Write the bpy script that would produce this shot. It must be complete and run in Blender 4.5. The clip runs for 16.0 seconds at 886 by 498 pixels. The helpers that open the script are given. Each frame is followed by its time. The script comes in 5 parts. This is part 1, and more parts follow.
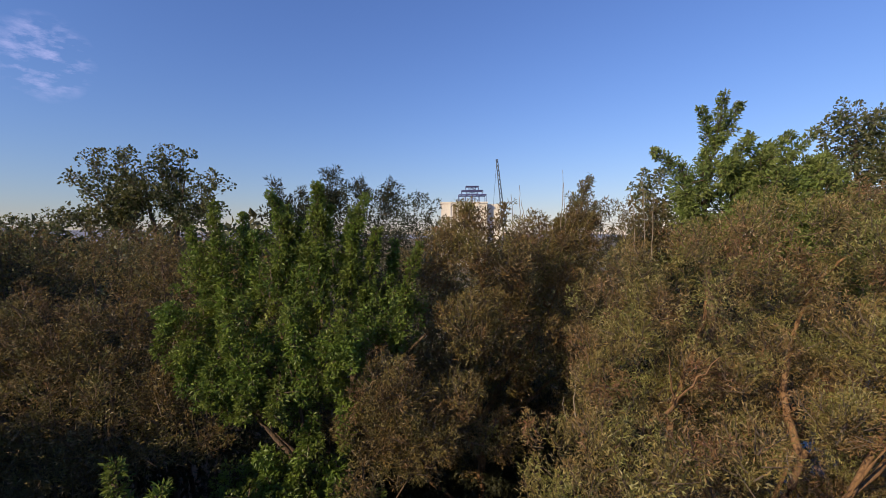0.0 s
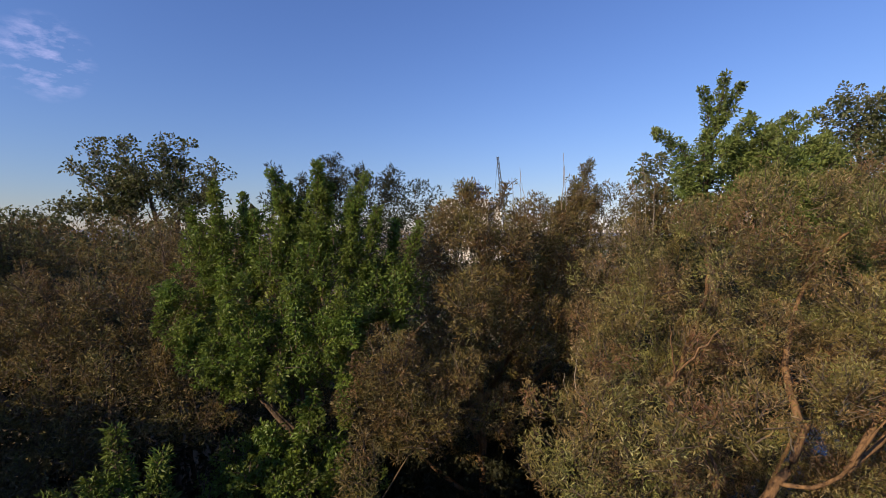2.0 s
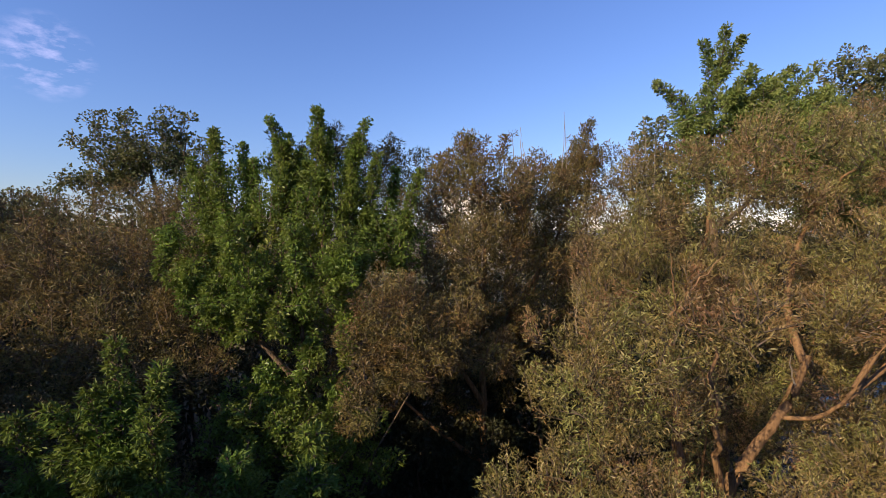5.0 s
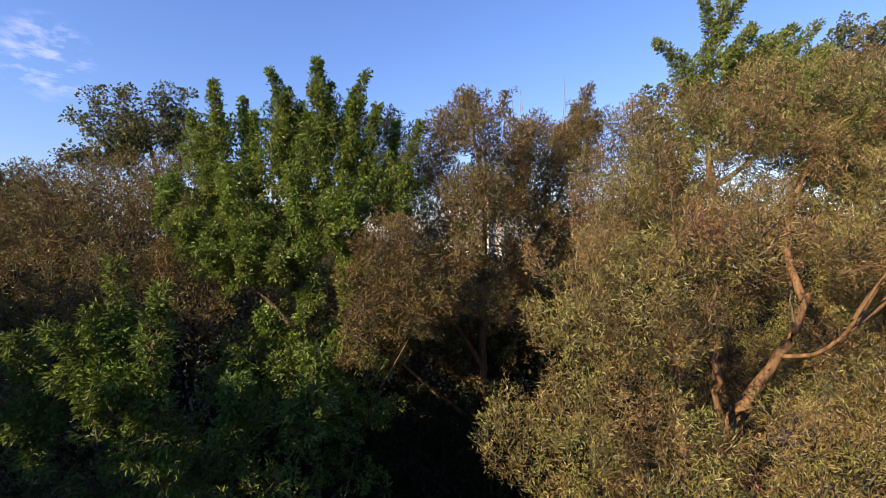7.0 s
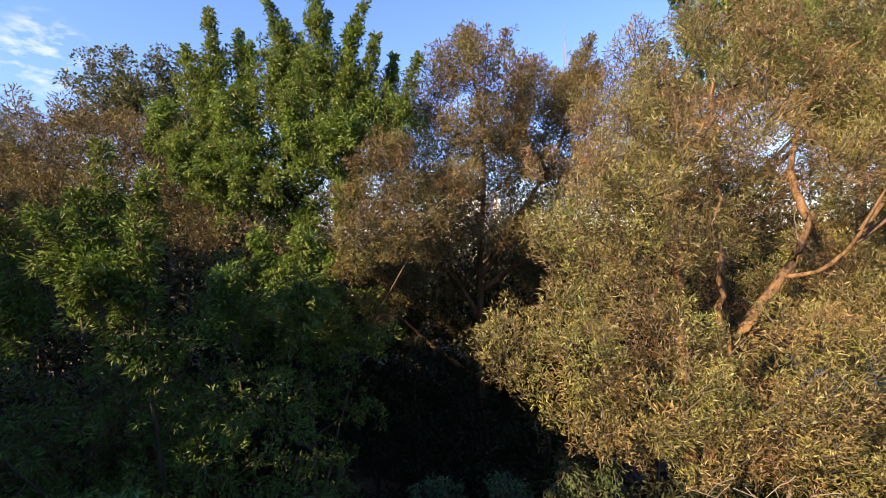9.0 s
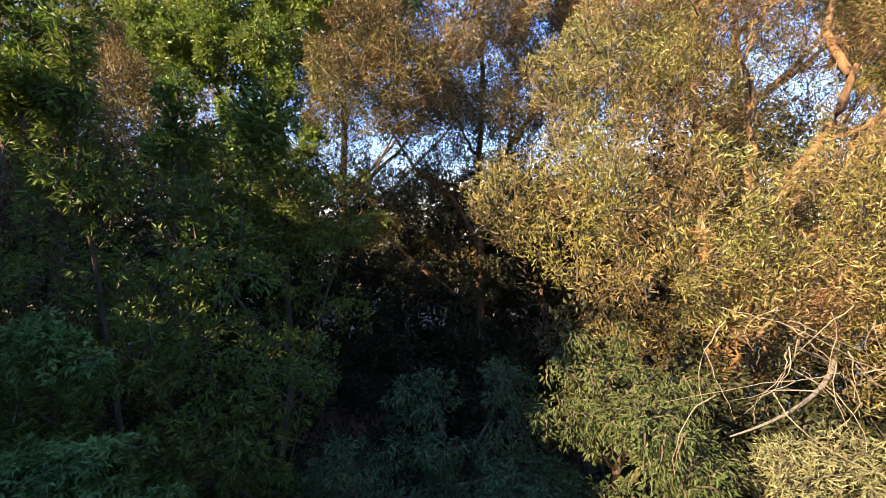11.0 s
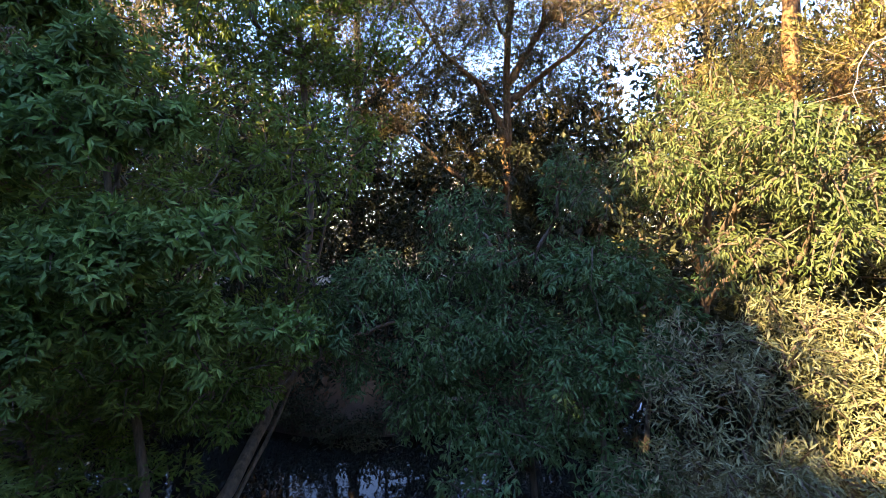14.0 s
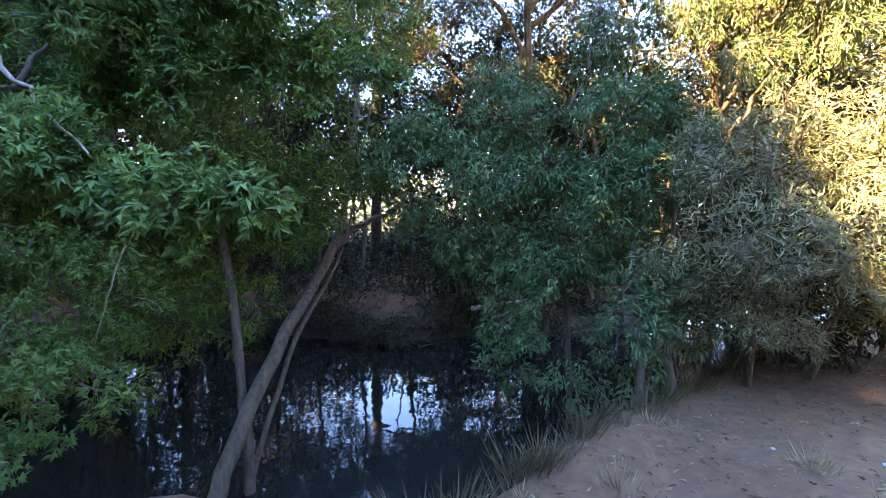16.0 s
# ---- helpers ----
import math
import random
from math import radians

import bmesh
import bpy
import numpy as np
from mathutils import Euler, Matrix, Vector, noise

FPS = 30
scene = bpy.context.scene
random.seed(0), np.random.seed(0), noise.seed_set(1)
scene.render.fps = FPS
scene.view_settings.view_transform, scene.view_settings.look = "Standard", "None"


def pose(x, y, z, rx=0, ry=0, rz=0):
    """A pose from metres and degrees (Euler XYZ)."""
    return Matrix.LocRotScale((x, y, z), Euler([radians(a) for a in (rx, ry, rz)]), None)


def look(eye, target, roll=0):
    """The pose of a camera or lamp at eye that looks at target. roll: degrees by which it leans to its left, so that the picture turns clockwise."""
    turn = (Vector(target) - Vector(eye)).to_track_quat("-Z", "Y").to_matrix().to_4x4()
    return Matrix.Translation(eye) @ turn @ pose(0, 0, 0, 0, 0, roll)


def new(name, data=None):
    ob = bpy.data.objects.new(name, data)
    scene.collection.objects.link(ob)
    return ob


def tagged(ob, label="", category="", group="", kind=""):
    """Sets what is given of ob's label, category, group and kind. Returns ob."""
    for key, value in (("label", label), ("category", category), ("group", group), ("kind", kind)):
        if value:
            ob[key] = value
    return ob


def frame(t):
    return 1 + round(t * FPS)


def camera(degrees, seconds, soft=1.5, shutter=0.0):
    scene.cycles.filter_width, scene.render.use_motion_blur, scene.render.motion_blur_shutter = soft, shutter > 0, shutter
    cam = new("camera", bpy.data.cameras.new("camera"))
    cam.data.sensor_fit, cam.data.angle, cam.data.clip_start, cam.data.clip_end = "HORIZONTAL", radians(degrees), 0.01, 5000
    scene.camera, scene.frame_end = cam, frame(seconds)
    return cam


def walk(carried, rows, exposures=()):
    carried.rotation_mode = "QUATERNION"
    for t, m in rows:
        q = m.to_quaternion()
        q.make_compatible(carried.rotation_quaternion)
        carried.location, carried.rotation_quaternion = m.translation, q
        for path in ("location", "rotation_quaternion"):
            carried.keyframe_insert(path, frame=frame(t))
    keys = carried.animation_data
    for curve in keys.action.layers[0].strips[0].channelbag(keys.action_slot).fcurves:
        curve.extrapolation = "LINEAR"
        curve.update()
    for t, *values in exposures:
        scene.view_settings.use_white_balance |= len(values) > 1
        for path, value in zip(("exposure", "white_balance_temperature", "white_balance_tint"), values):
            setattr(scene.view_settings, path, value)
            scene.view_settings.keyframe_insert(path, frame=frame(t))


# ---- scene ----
cam = camera(88.0, 16.0, soft=0.75)
PATH = [
    (0, (-0.009, 0.016, 9.126), (-0.023, 2.015, 9.074), -0.4),
    (0.5, (-0.002, 0.014, 9.037), (-0.019, 2.013, 8.985), -0.5),
    (1, (-0.008, 0.025, 8.957), (-0.024, 2.024, 8.904), -0.4),
    (1.5, (-0.007, 0.024, 8.873), (-0.024, 2.023, 8.819), -0.4),
    (2, (-0.005, 0.023, 8.804), (-0.023, 2.022, 8.747), -0.5),
    (2.5, (-0.004, 0.021, 8.714), (-0.023, 2.02, 8.657), -0.5),
    (3, (-0.002, 0.02, 8.642), (-0.022, 2.019, 8.583), -0.5),
    (3.5, (-0.004, 0.018, 8.488), (-0.023, 2.017, 8.428), -0.6),
    (4, (0.0, 0.017, 8.329), (-0.021, 2.016, 8.266), -0.6),
    (6.5, (-0.005, -0.008, 7.418), (-0.028, 1.991, 7.357), -0.6),
    (7, (-0.014, -0.013, 7.219), (-0.035, 1.986, 7.158), -0.6),
    (7.5, (-0.018, -0.02, 6.992), (-0.038, 1.979, 6.934), -0.6),
    (8, (-0.026, -0.025, 6.766), (-0.045, 1.974, 6.708), -0.5),
    (10.5, (0.029, 0.516, 5.061), (0.022, 2.515, 4.993), 0.3),
    (11, (0.098, 0.696, 4.676), (0.078, 2.694, 4.599), 0.1),
    (11.5, (0.092, 0.852, 4.281), (0.074, 2.851, 4.211), 0.2),
    (12, (0.075, 0.991, 3.935), (0.059, 2.99, 3.865), 0.1),
    (12.5, (0.032, 1.111, 3.581), (0.015, 3.11, 3.521), 0.4),
    (13, (-0.115, 1.21, 3.258), (-0.128, 3.209, 3.2), 0.4),
    (13.5, (-0.258, 1.31, 2.941), (-0.269, 3.309, 2.893), 0.3),
    (14, (-0.354, 1.339, 2.648), (-0.371, 3.339, 2.596), 0.4),
    (14.5, (-0.46, 1.212, 2.34), (-0.477, 3.211, 2.281), 0.8),
    (15, (-0.569, 1.064, 2.038), (-0.592, 3.063, 1.975), 0.6),
    (15.5, (-0.684, 0.923, 1.716), (-0.708, 2.921, 1.641), 0.6),
    (16, (-0.72, 0.828, 1.349), (-0.754, 2.826, 1.255), 0.2),
]

EXPOSURES = [(0, 0.16, 6680, 10), (3, 0.2, 6700, 10), (4, 0.36, 6750, 10), (7, 0.87, 7050, 10), (8, 1.1, 7150, 10), (10.5, 1.9, 7500, 10),
             (11.5, 2.25, 7600, 10), (13, 2.75, 8000, 10), (14, 3.35, 8600, 9), (15, 4.2, 8450, 8), (16, 4.75, 8550, 8)]
walk(cam, [(t, look(eye, target, roll)) for t, eye, target, roll in PATH], EXPOSURES)

# ---- world and sun ----
SUN_AZ = radians(48)      # to the left of straight behind the camera's first heading
SUN_EL = radians(27)
SUN_DIR = Vector((-math.sin(SUN_AZ) * math.cos(SUN_EL), -math.cos(SUN_AZ) * math.cos(SUN_EL), math.sin(SUN_EL)))


def make_world():
    world = bpy.data.worlds.new("sky")
    scene.world = world
    world.use_nodes = True
    nt = world.node_tree
    nt.nodes.clear()
    out = nt.nodes.new("ShaderNodeOutputWorld")
    bg = nt.nodes.new("ShaderNodeBackground")
    bg.inputs["Strength"].default_value = 0.095
    sky = nt.nodes.new("ShaderNodeTexSky")
    sky.sky_type = 'NISHITA'
    sky.sun_disc = False
    sky.sun_elevation = SUN_EL
    sky.sun_rotation = math.pi + SUN_AZ
    sky.air_density = 1.7
    sky.dust_density = 0.0
    sky.altitude = 500
    sky.ozone_density = 6.0
    # thin torn cloud, high to the left
    tc = nt.nodes.new("ShaderNodeTexCoord")
    mp = nt.nodes.new("ShaderNodeMapping")
    mp.inputs["Rotation"].default_value = (0, radians(-22), 0)
    mp.inputs["Scale"].default_value = (16, 16, 42)
    noi = nt.nodes.new("ShaderNodeTexNoise")
    noi.inputs["Scale"].default_value = 1.0
    noi.inputs["Detail"].default_value = 6
    noi.inputs["Roughness"].default_value = 0.6
    centre = Vector((-0.87, 1.0, 0.395)).normalized()
    dist = nt.nodes.new("ShaderNodeVectorMath")
    dist.operation = 'DISTANCE'
    dist.inputs[1].default_value = centre
    fall = nt.nodes.new("ShaderNodeMapRange")
    fall.inputs["From Min"].default_value = 0.070
    fall.inputs["From Max"].default_value = 0.035
    ramp = nt.nodes.new("ShaderNodeMapRange")
    ramp.inputs["From Min"].default_value = 0.46
    ramp.inputs["From Max"].default_value = 0.66
    mul = nt.nodes.new("ShaderNodeMath")
    mul.operation = 'MULTIPLY'
    mul2 = nt.nodes.new("ShaderNodeMath")
    mul2.operation = 'MULTIPLY'
    mul2.inputs[1].default_value = 0.6
    mix = nt.nodes.new("ShaderNodeMix")
    mix.data_type = 'RGBA'
    mix.inputs[7].default_value = (7.0, 6.6, 7.4, 1)
    L = nt.links.new
    L(tc.outputs["Generated"], mp.inputs["Vector"])
    L(mp.outputs[0], noi.inputs["Vector"])
    L(tc.outputs["Generated"], dist.inputs[0])
    L(dist.outputs["Value"], fall.inputs["Value"])
    L(noi.outputs["Fac"], ramp.inputs["Value"])
    L(fall.outputs[0], mul.inputs[0])
    L(ramp.outputs[0], mul.inputs[1])
    L(mul.outputs[0], mul2.inputs[0])
    L(mul2.outputs[0], mix.inputs[0])
    L(sky.outputs[0], mix.inputs[6])
    tint = nt.nodes.new("ShaderNodeMix")
    tint.data_type, tint.blend_type = 'RGBA', 'MULTIPLY'
    tint.inputs[0].default_value = 1.0
    tint.inputs[7].default_value = (0.85, 0.90, 1.36, 1)
    L(mix.outputs[2], tint.inputs[6])
    L(tint.outputs[2], bg.inputs["Color"])
    L(bg.outputs[0], out.inputs["Surface"])


make_world()
sun = new("sun", bpy.data.lights.new("sun", 'SUN'))
sun.data.energy = 5.0
sun.data.angle = radians(0.5)
sun.data.color = (1.0, 0.80, 0.55)
sun.matrix_world = look(SUN_DIR * 60, (0, 0, 0))


# ---- materials ----
def shader(name):
    mat = bpy.data.materials.new(name)
    mat.use_nodes = True
    nt = mat.node_tree
    return mat, nt, nt.nodes["Principled BSDF"], nt.nodes["Material Output"]


def node(nt, kind, **inputs):
    n = nt.nodes.new(kind)
    for key, value in inputs.items():
        n.inputs[key.replace("_", " ")].default_value = value
    return n


def ramp_node(nt, colours):
    r = nt.nodes.new("ShaderNodeValToRGB")
    els = r.color_ramp.elements
    while len(els) < len(colours):
        els.new(0.5)
    for i, c in enumerate(colours):
        els[i].position = i / max(1, len(colours) - 1)
        els[i].color = (*c, 1)
    return r


def leaf_material(name, colours, patch, amount=0.5, scale=1.1, through_light=0.2, rough=0.55, drift_by=0.015):
    """Leaves that differ one by one, with whole boughs drifting towards the patch colour."""
    mat, nt, bsdf, out = shader(name)
    L = nt.links.new
    geo = nt.nodes.new("ShaderNodeNewGeometry")
    r = ramp_node(nt, colours)
    L(geo.outputs["Random Per Island"], r.inputs[0])
    tc = nt.nodes.new("ShaderNodeTexCoord")
    noi = node(nt, "ShaderNodeTexNoise", Scale=scale, Detail=3.0, Roughness=0.6)
    L(tc.outputs["Object"], noi.inputs["Vector"])
    mr = node(nt, "ShaderNodeMapRange", From_Min=0.42, From_Max=0.66, To_Min=0.0, To_Max=amount)
    L(noi.outputs["Fac"], mr.inputs["Value"])
    mix = nt.nodes.new("ShaderNodeMix")
    mix.data_type = 'RGBA'
    mix.inputs[7].default_value = (*patch, 1)
    L(mr.outputs[0], mix.inputs[0])
    L(r.outputs[0], mix.inputs[6])
    spot = node(nt, "ShaderNodeTexNoise", Scale=scale * 4.5, Detail=2.0, Roughness=0.5)
    L(tc.outputs["Object"], spot.inputs["Vector"])
    tone = node(nt, "ShaderNodeMapRange", From_Min=0.3, From_Max=0.7, To_Min=0.62, To_Max=1.38)
    L(spot.outputs["Fac"], tone.inputs["Value"])
    hsv = nt.nodes.new("ShaderNodeHueSaturation")
    hsv.inputs["Saturation"].default_value = 1.1
    drift = node(nt, "ShaderNodeTexNoise", Scale=scale * 1.9, Detail=2.0, Roughness=0.5)
    shift = nt.nodes.new("ShaderNodeVectorMath")
    shift.inputs[1].default_value = (13.0, 7.0, 5.0)
    L(tc.outputs["Object"], shift.inputs[0])
    L(shift.outputs[0], drift.inputs["Vector"])
    hue = node(nt, "ShaderNodeMapRange", From_Min=0.32, From_Max=0.68, To_Min=0.5 - drift_by, To_Max=0.5 + drift_by)
    L(drift.outputs["Fac"], hue.inputs["Value"])
    L(hue.outputs[0], hsv.inputs["Hue"])
    L(tone.outputs[0], hsv.inputs["Value"])
    L(mix.outputs[2], hsv.inputs["Color"])
    mix = hsv
    L(mix.outputs[0], bsdf.inputs["Base Color"])
    bsdf.inputs["Roughness"].default_value = rough
    bsdf.inputs["Specular IOR Level"].default_value = 0.3
    tr = nt.nodes.new("ShaderNodeBsdfTranslucent")
    L(mix.outputs[0], tr.inputs["Color"])
    ms = nt.nodes.new("ShaderNodeMixShader")
    ms.inputs[0].default_value = through_light
    L(bsdf.outputs[0], ms.inputs[1])
    L(tr.outputs[0], ms.inputs[2])
    L(ms.outputs[0], out.inputs["Surface"])
    return mat


def bark_material(name, dark, light, scale=9.0):
    mat, nt, bsdf, out = shader(name)
    L = nt.links.new
    tc = nt.nodes.new("ShaderNodeTexCoord")
    mp = nt.nodes.new("ShaderNodeMapping")
    mp.inputs["Scale"].default_value = (scale * 3, scale * 3, scale * 0.5)
    L(tc.outputs["Object"], mp.inputs["Vector"])
    noi = node(nt, "ShaderNodeTexNoise", Scale=1.0, Detail=6.0, Roughness=0.65)
    L(mp.outputs[0], noi.inputs["Vector"])
    big = node(nt, "ShaderNodeTexNoise", Scale=2.0, Detail=2.0)
    L(tc.outputs["Object"], big.inputs["Vector"])
    r = ramp_node(nt, [dark, light])
    r.color_ramp.elements[0].position, r.color_ramp.elements[1].position = 0.35, 0.68
    L(noi.outputs["Fac"], r.inputs[0])
    mix = nt.nodes.new("ShaderNodeMix")
    mix.data_type = 'RGBA'
    mix.inputs[7].default_value = (*[v * 0.7 for v in light], 1)
    mr = node(nt, "ShaderNodeMapRange", From_Min=0.45, From_Max=0.7, To_Min=0.0, To_Max=0.6)
    L(big.outputs["Fac"], mr.inputs["Value"])
    L(mr.outputs[0], mix.inputs[0])
    L(r.outputs[0], mix.inputs[6])
    L(mix.outputs[2], bsdf.inputs["Base Color"])
    bsdf.inputs["Roughness"].default_value = 0.9
    bump = node(nt, "ShaderNodeBump", Strength=0.8, Distance=0.03)
    L(noi.outputs["Fac"], bump.inputs["Height"])
    L(bump.outputs[0], bsdf.inputs["Normal"])
    return mat


def plain_material(name, dark, light, scale=4.0, rough=0.8, bump_by=0.02, metal=0.0, detail=6.0):
    mat, nt, bsdf, out = shader(name)
    L = nt.links.new
    tc = nt.nodes.new("ShaderNodeTexCoord")
    noi = node(nt, "ShaderNodeTexNoise", Scale=scale, Detail=detail, Roughness=0.62)
    L(tc.outputs["Object"], noi.inputs["Vector"])
    fine = node(nt, "ShaderNodeTexNoise", Scale=scale * 11, Detail=4.0, Roughness=0.6)
    L(tc.outputs["Object"], fine.inputs["Vector"])
    add = nt.nodes.new("ShaderNodeMath")
    add.operation = 'MULTIPLY_ADD'
    add.inputs[1].default_value = 0.5
    L(fine.outputs["Fac"], add.inputs[0])
    half = nt.nodes.new("ShaderNodeMath")
    half.operation = 'MULTIPLY'
    half.inputs[1].default_value = 0.5
    L(noi.outputs["Fac"], half.inputs[0])
    L(half.outputs[0], add.inputs[2])
    r = ramp_node(nt, [dark, light])
    r.color_ramp.elements[0].position, r.color_ramp.elements[1].position = 0.36, 0.64
    L(add.outputs[0], r.inputs[0])
    L(r.outputs[0], bsdf.inputs["Base Color"])
    bsdf.inputs["Roughness"].default_value = rough
    bsdf.inputs["Metallic"].default_value = metal
    if bump_by:
        bump = node(nt, "ShaderNodeBump", Strength=0.7, Distance=bump_by)
        L(add.outputs[0], bump.inputs["Height"])
        L(bump.outputs[0], bsdf.inputs["Normal"])
    return mat


WILLOW = leaf_material("willow_leaf", [(0.085, 0.09, 0.035), (0.155, 0.135, 0.05), (0.24, 0.20, 0.088), (0.41, 0.35, 0.19), (0.12, 0.118, 0.047), (0.29, 0.215, 0.10)],
                       (0.29, 0.20, 0.09), 0.5, 0.8, 0.36, 0.42, 0.055)
BROWN_WILLOW = leaf_material("browning_willow_leaf", [(0.055, 0.052, 0.022), (0.12, 0.10, 0.04), (0.20, 0.155, 0.066), (0.085, 0.082, 0.033), (0.29, 0.23, 0.125)],
                             (0.21, 0.135, 0.055), 0.5, 1.2, 0.3, 0.42, 0.035)
GREY_WILLOW = leaf_material("grey_willow_leaf", [(0.13, 0.14, 0.075), (0.19, 0.20, 0.11), (0.29, 0.285, 0.165), (0.16, 0.17, 0.092)],
                            (0.247, 0.211, 0.108), 0.3, 1.6, 0.25)
YELLOW_WILLOW = leaf_material("yellow_green_willow_leaf", [(0.055, 0.085, 0.03), (0.085, 0.112, 0.042), (0.118, 0.135, 0.062), (0.055, 0.08, 0.032)],
                              (0.108, 0.118, 0.05), 0.4, 1.5, 0.28)
GREEN = leaf_material("boxelder_leaf", [(0.085, 0.125, 0.032), (0.125, 0.178, 0.042), (0.18, 0.235, 0.06), (0.098, 0.145, 0.038)],
                      (0.16, 0.18, 0.045), 0.45, 1.0, 0.36, 0.42)
BRIGHT_GREEN = leaf_material("tall_boxelder_leaf", [(0.12, 0.16, 0.05), (0.17, 0.215, 0.068), (0.23, 0.27, 0.10), (0.14, 0.18, 0.06)],
                             (0.23, 0.25, 0.09), 0.5, 1.0, 0.36)
MID_GREEN = leaf_material("young_boxelder_leaf", [(0.06, 0.1, 0.025), (0.095, 0.145, 0.034), (0.14, 0.19, 0.048), (0.075, 0.12, 0.03)],
                          (0.145, 0.17, 0.038), 0.5, 1.0, 0.28)
COOL_GREEN = leaf_material("cool_green_leaf", [(0.065, 0.125, 0.042), (0.11, 0.19, 0.062), (0.16, 0.255, 0.085)],
                           (0.125, 0.177, 0.051), 0.4, 1.2, 0.28)
# darker copy of the cool green leaf: canopy shade is put into its colour
SHADED_WILLOW = leaf_material("shaded_willow_leaf", [(0.055, 0.11, 0.048), (0.08, 0.145, 0.062), (0.115, 0.185, 0.08)],
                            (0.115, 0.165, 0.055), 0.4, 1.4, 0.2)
POPLAR = leaf_material("poplar_leaf", [(0.051, 0.072, 0.025), (0.093, 0.111, 0.043), (0.136, 0.140, 0.068), (0.204, 0.196, 0.119)],
                       (0.136, 0.128, 0.051), 0.5, 1.0, 0.25, 0.4)
# near-black green for thickets and far bank, their shade put into the colour
DULL_SHADE_GREEN = leaf_material("dull_shade_leaf", [(0.026, 0.034, 0.017), (0.038, 0.046, 0.022), (0.050, 0.055, 0.030)], (0.055, 0.046, 0.022), 0.5, 0.9)
FAR_LEAF = leaf_material("distant_leaf", [(0.04, 0.055, 0.03), (0.06, 0.075, 0.035), (0.09, 0.09, 0.04)], (0.11, 0.085, 0.04), 0.6, 0.05)
BARK = bark_material("willow_bark", (0.085, 0.045, 0.02), (0.29, 0.165, 0.075))
GREY_BARK = bark_material("grey_bark", (0.046, 0.031, 0.019), (0.165, 0.112, 0.07))
TWIG = bark_material("twig_bark", (0.06, 0.042, 0.028), (0.17, 0.125, 0.085), 20)
DEAD = bark_material("dead_wood", (0.18, 0.145, 0.11), (0.37, 0.31, 0.24), 14)


# ---- mesh makers ----
RNG = np.random.default_rng(7)


def mesh_from(name, verts, faces, mat, smooth=False):
    """verts (n, 3); faces (m, 3) or (m, 4)."""
    me = bpy.data.meshes.new(name)
    verts = np.ascontiguousarray(verts, np.float32)
    faces = np.ascontiguousarray(faces, np.int32)
    k = faces.shape[1]
    me.vertices.add(len(verts))
    me.vertices.foreach_set("co", verts.ravel())
    me.loops.add(faces.size)
    me.loops.foreach_set("vertex_index", faces.ravel())
    me.polygons.add(len(faces))
    me.polygons.foreach_set("loop_start", np.arange(0, faces.size, k, dtype=np.int32))
    me.polygons.foreach_set("use_smooth", np.full(len(faces), smooth))
    me.materials.append(mat)
    me.update(calc_edges=True)
    return me


def child(name, me, parent, label=""):
    ob = new(name, me)
    ob.parent = parent
    if label:
        tagged(ob, label)
    return ob


def part(name, bm, mat, parent, label=""):
    me = bpy.data.meshes.new(name)
    bm.to_mesh(me)
    bm.free()
    me.materials.append(mat)
    return child(name, me, parent, label)


def unit(v):
    return v / np.maximum(np.linalg.norm(v, axis=-1, keepdims=True), 1e-9)


def tubes(paths, radii, sides=5):
    """Tapered tubes along paths (n, k, 3) with radii (n, k): vertices and quads."""
    paths, radii = np.asarray(paths, float), np.asarray(radii, float)
    n, k, _ = paths.shape
    tan = unit(np.gradient(paths, axis=1))
    ref = np.where(np.abs(tan[..., 2:3]) > 0.9, (1.0, 0, 0), (0, 0, 1.0))
    a = unit(np.cross(tan, ref))
    b = np.cross(tan, a)
    ang = np.arange(sides) * 2 * np.pi / sides
    ring = a[:, :, None] * np.cos(ang)[:, None] + b[:, :, None] * np.sin(ang)[:, None]
    verts = (paths[:, :, None] + ring * radii[:, :, None, None]).reshape(-1, 3)
    base = (np.arange(n)[:, None, None] * k + np.arange(k - 1)[None, :, None]) * sides
    s, s2 = np.arange(sides)[None, None], (np.arange(sides)[None, None] + 1) % sides
    faces = np.stack([base + s, base + s2, base + sides + s2, base + sides + s], -1).reshape(-1, 4)
    return verts, faces


def bezier(p0, p1, p2, t):
    t = t[..., None]
    return (1 - t) ** 2 * p0 + 2 * t * (1 - t) * p1 + t ** 2 * p2


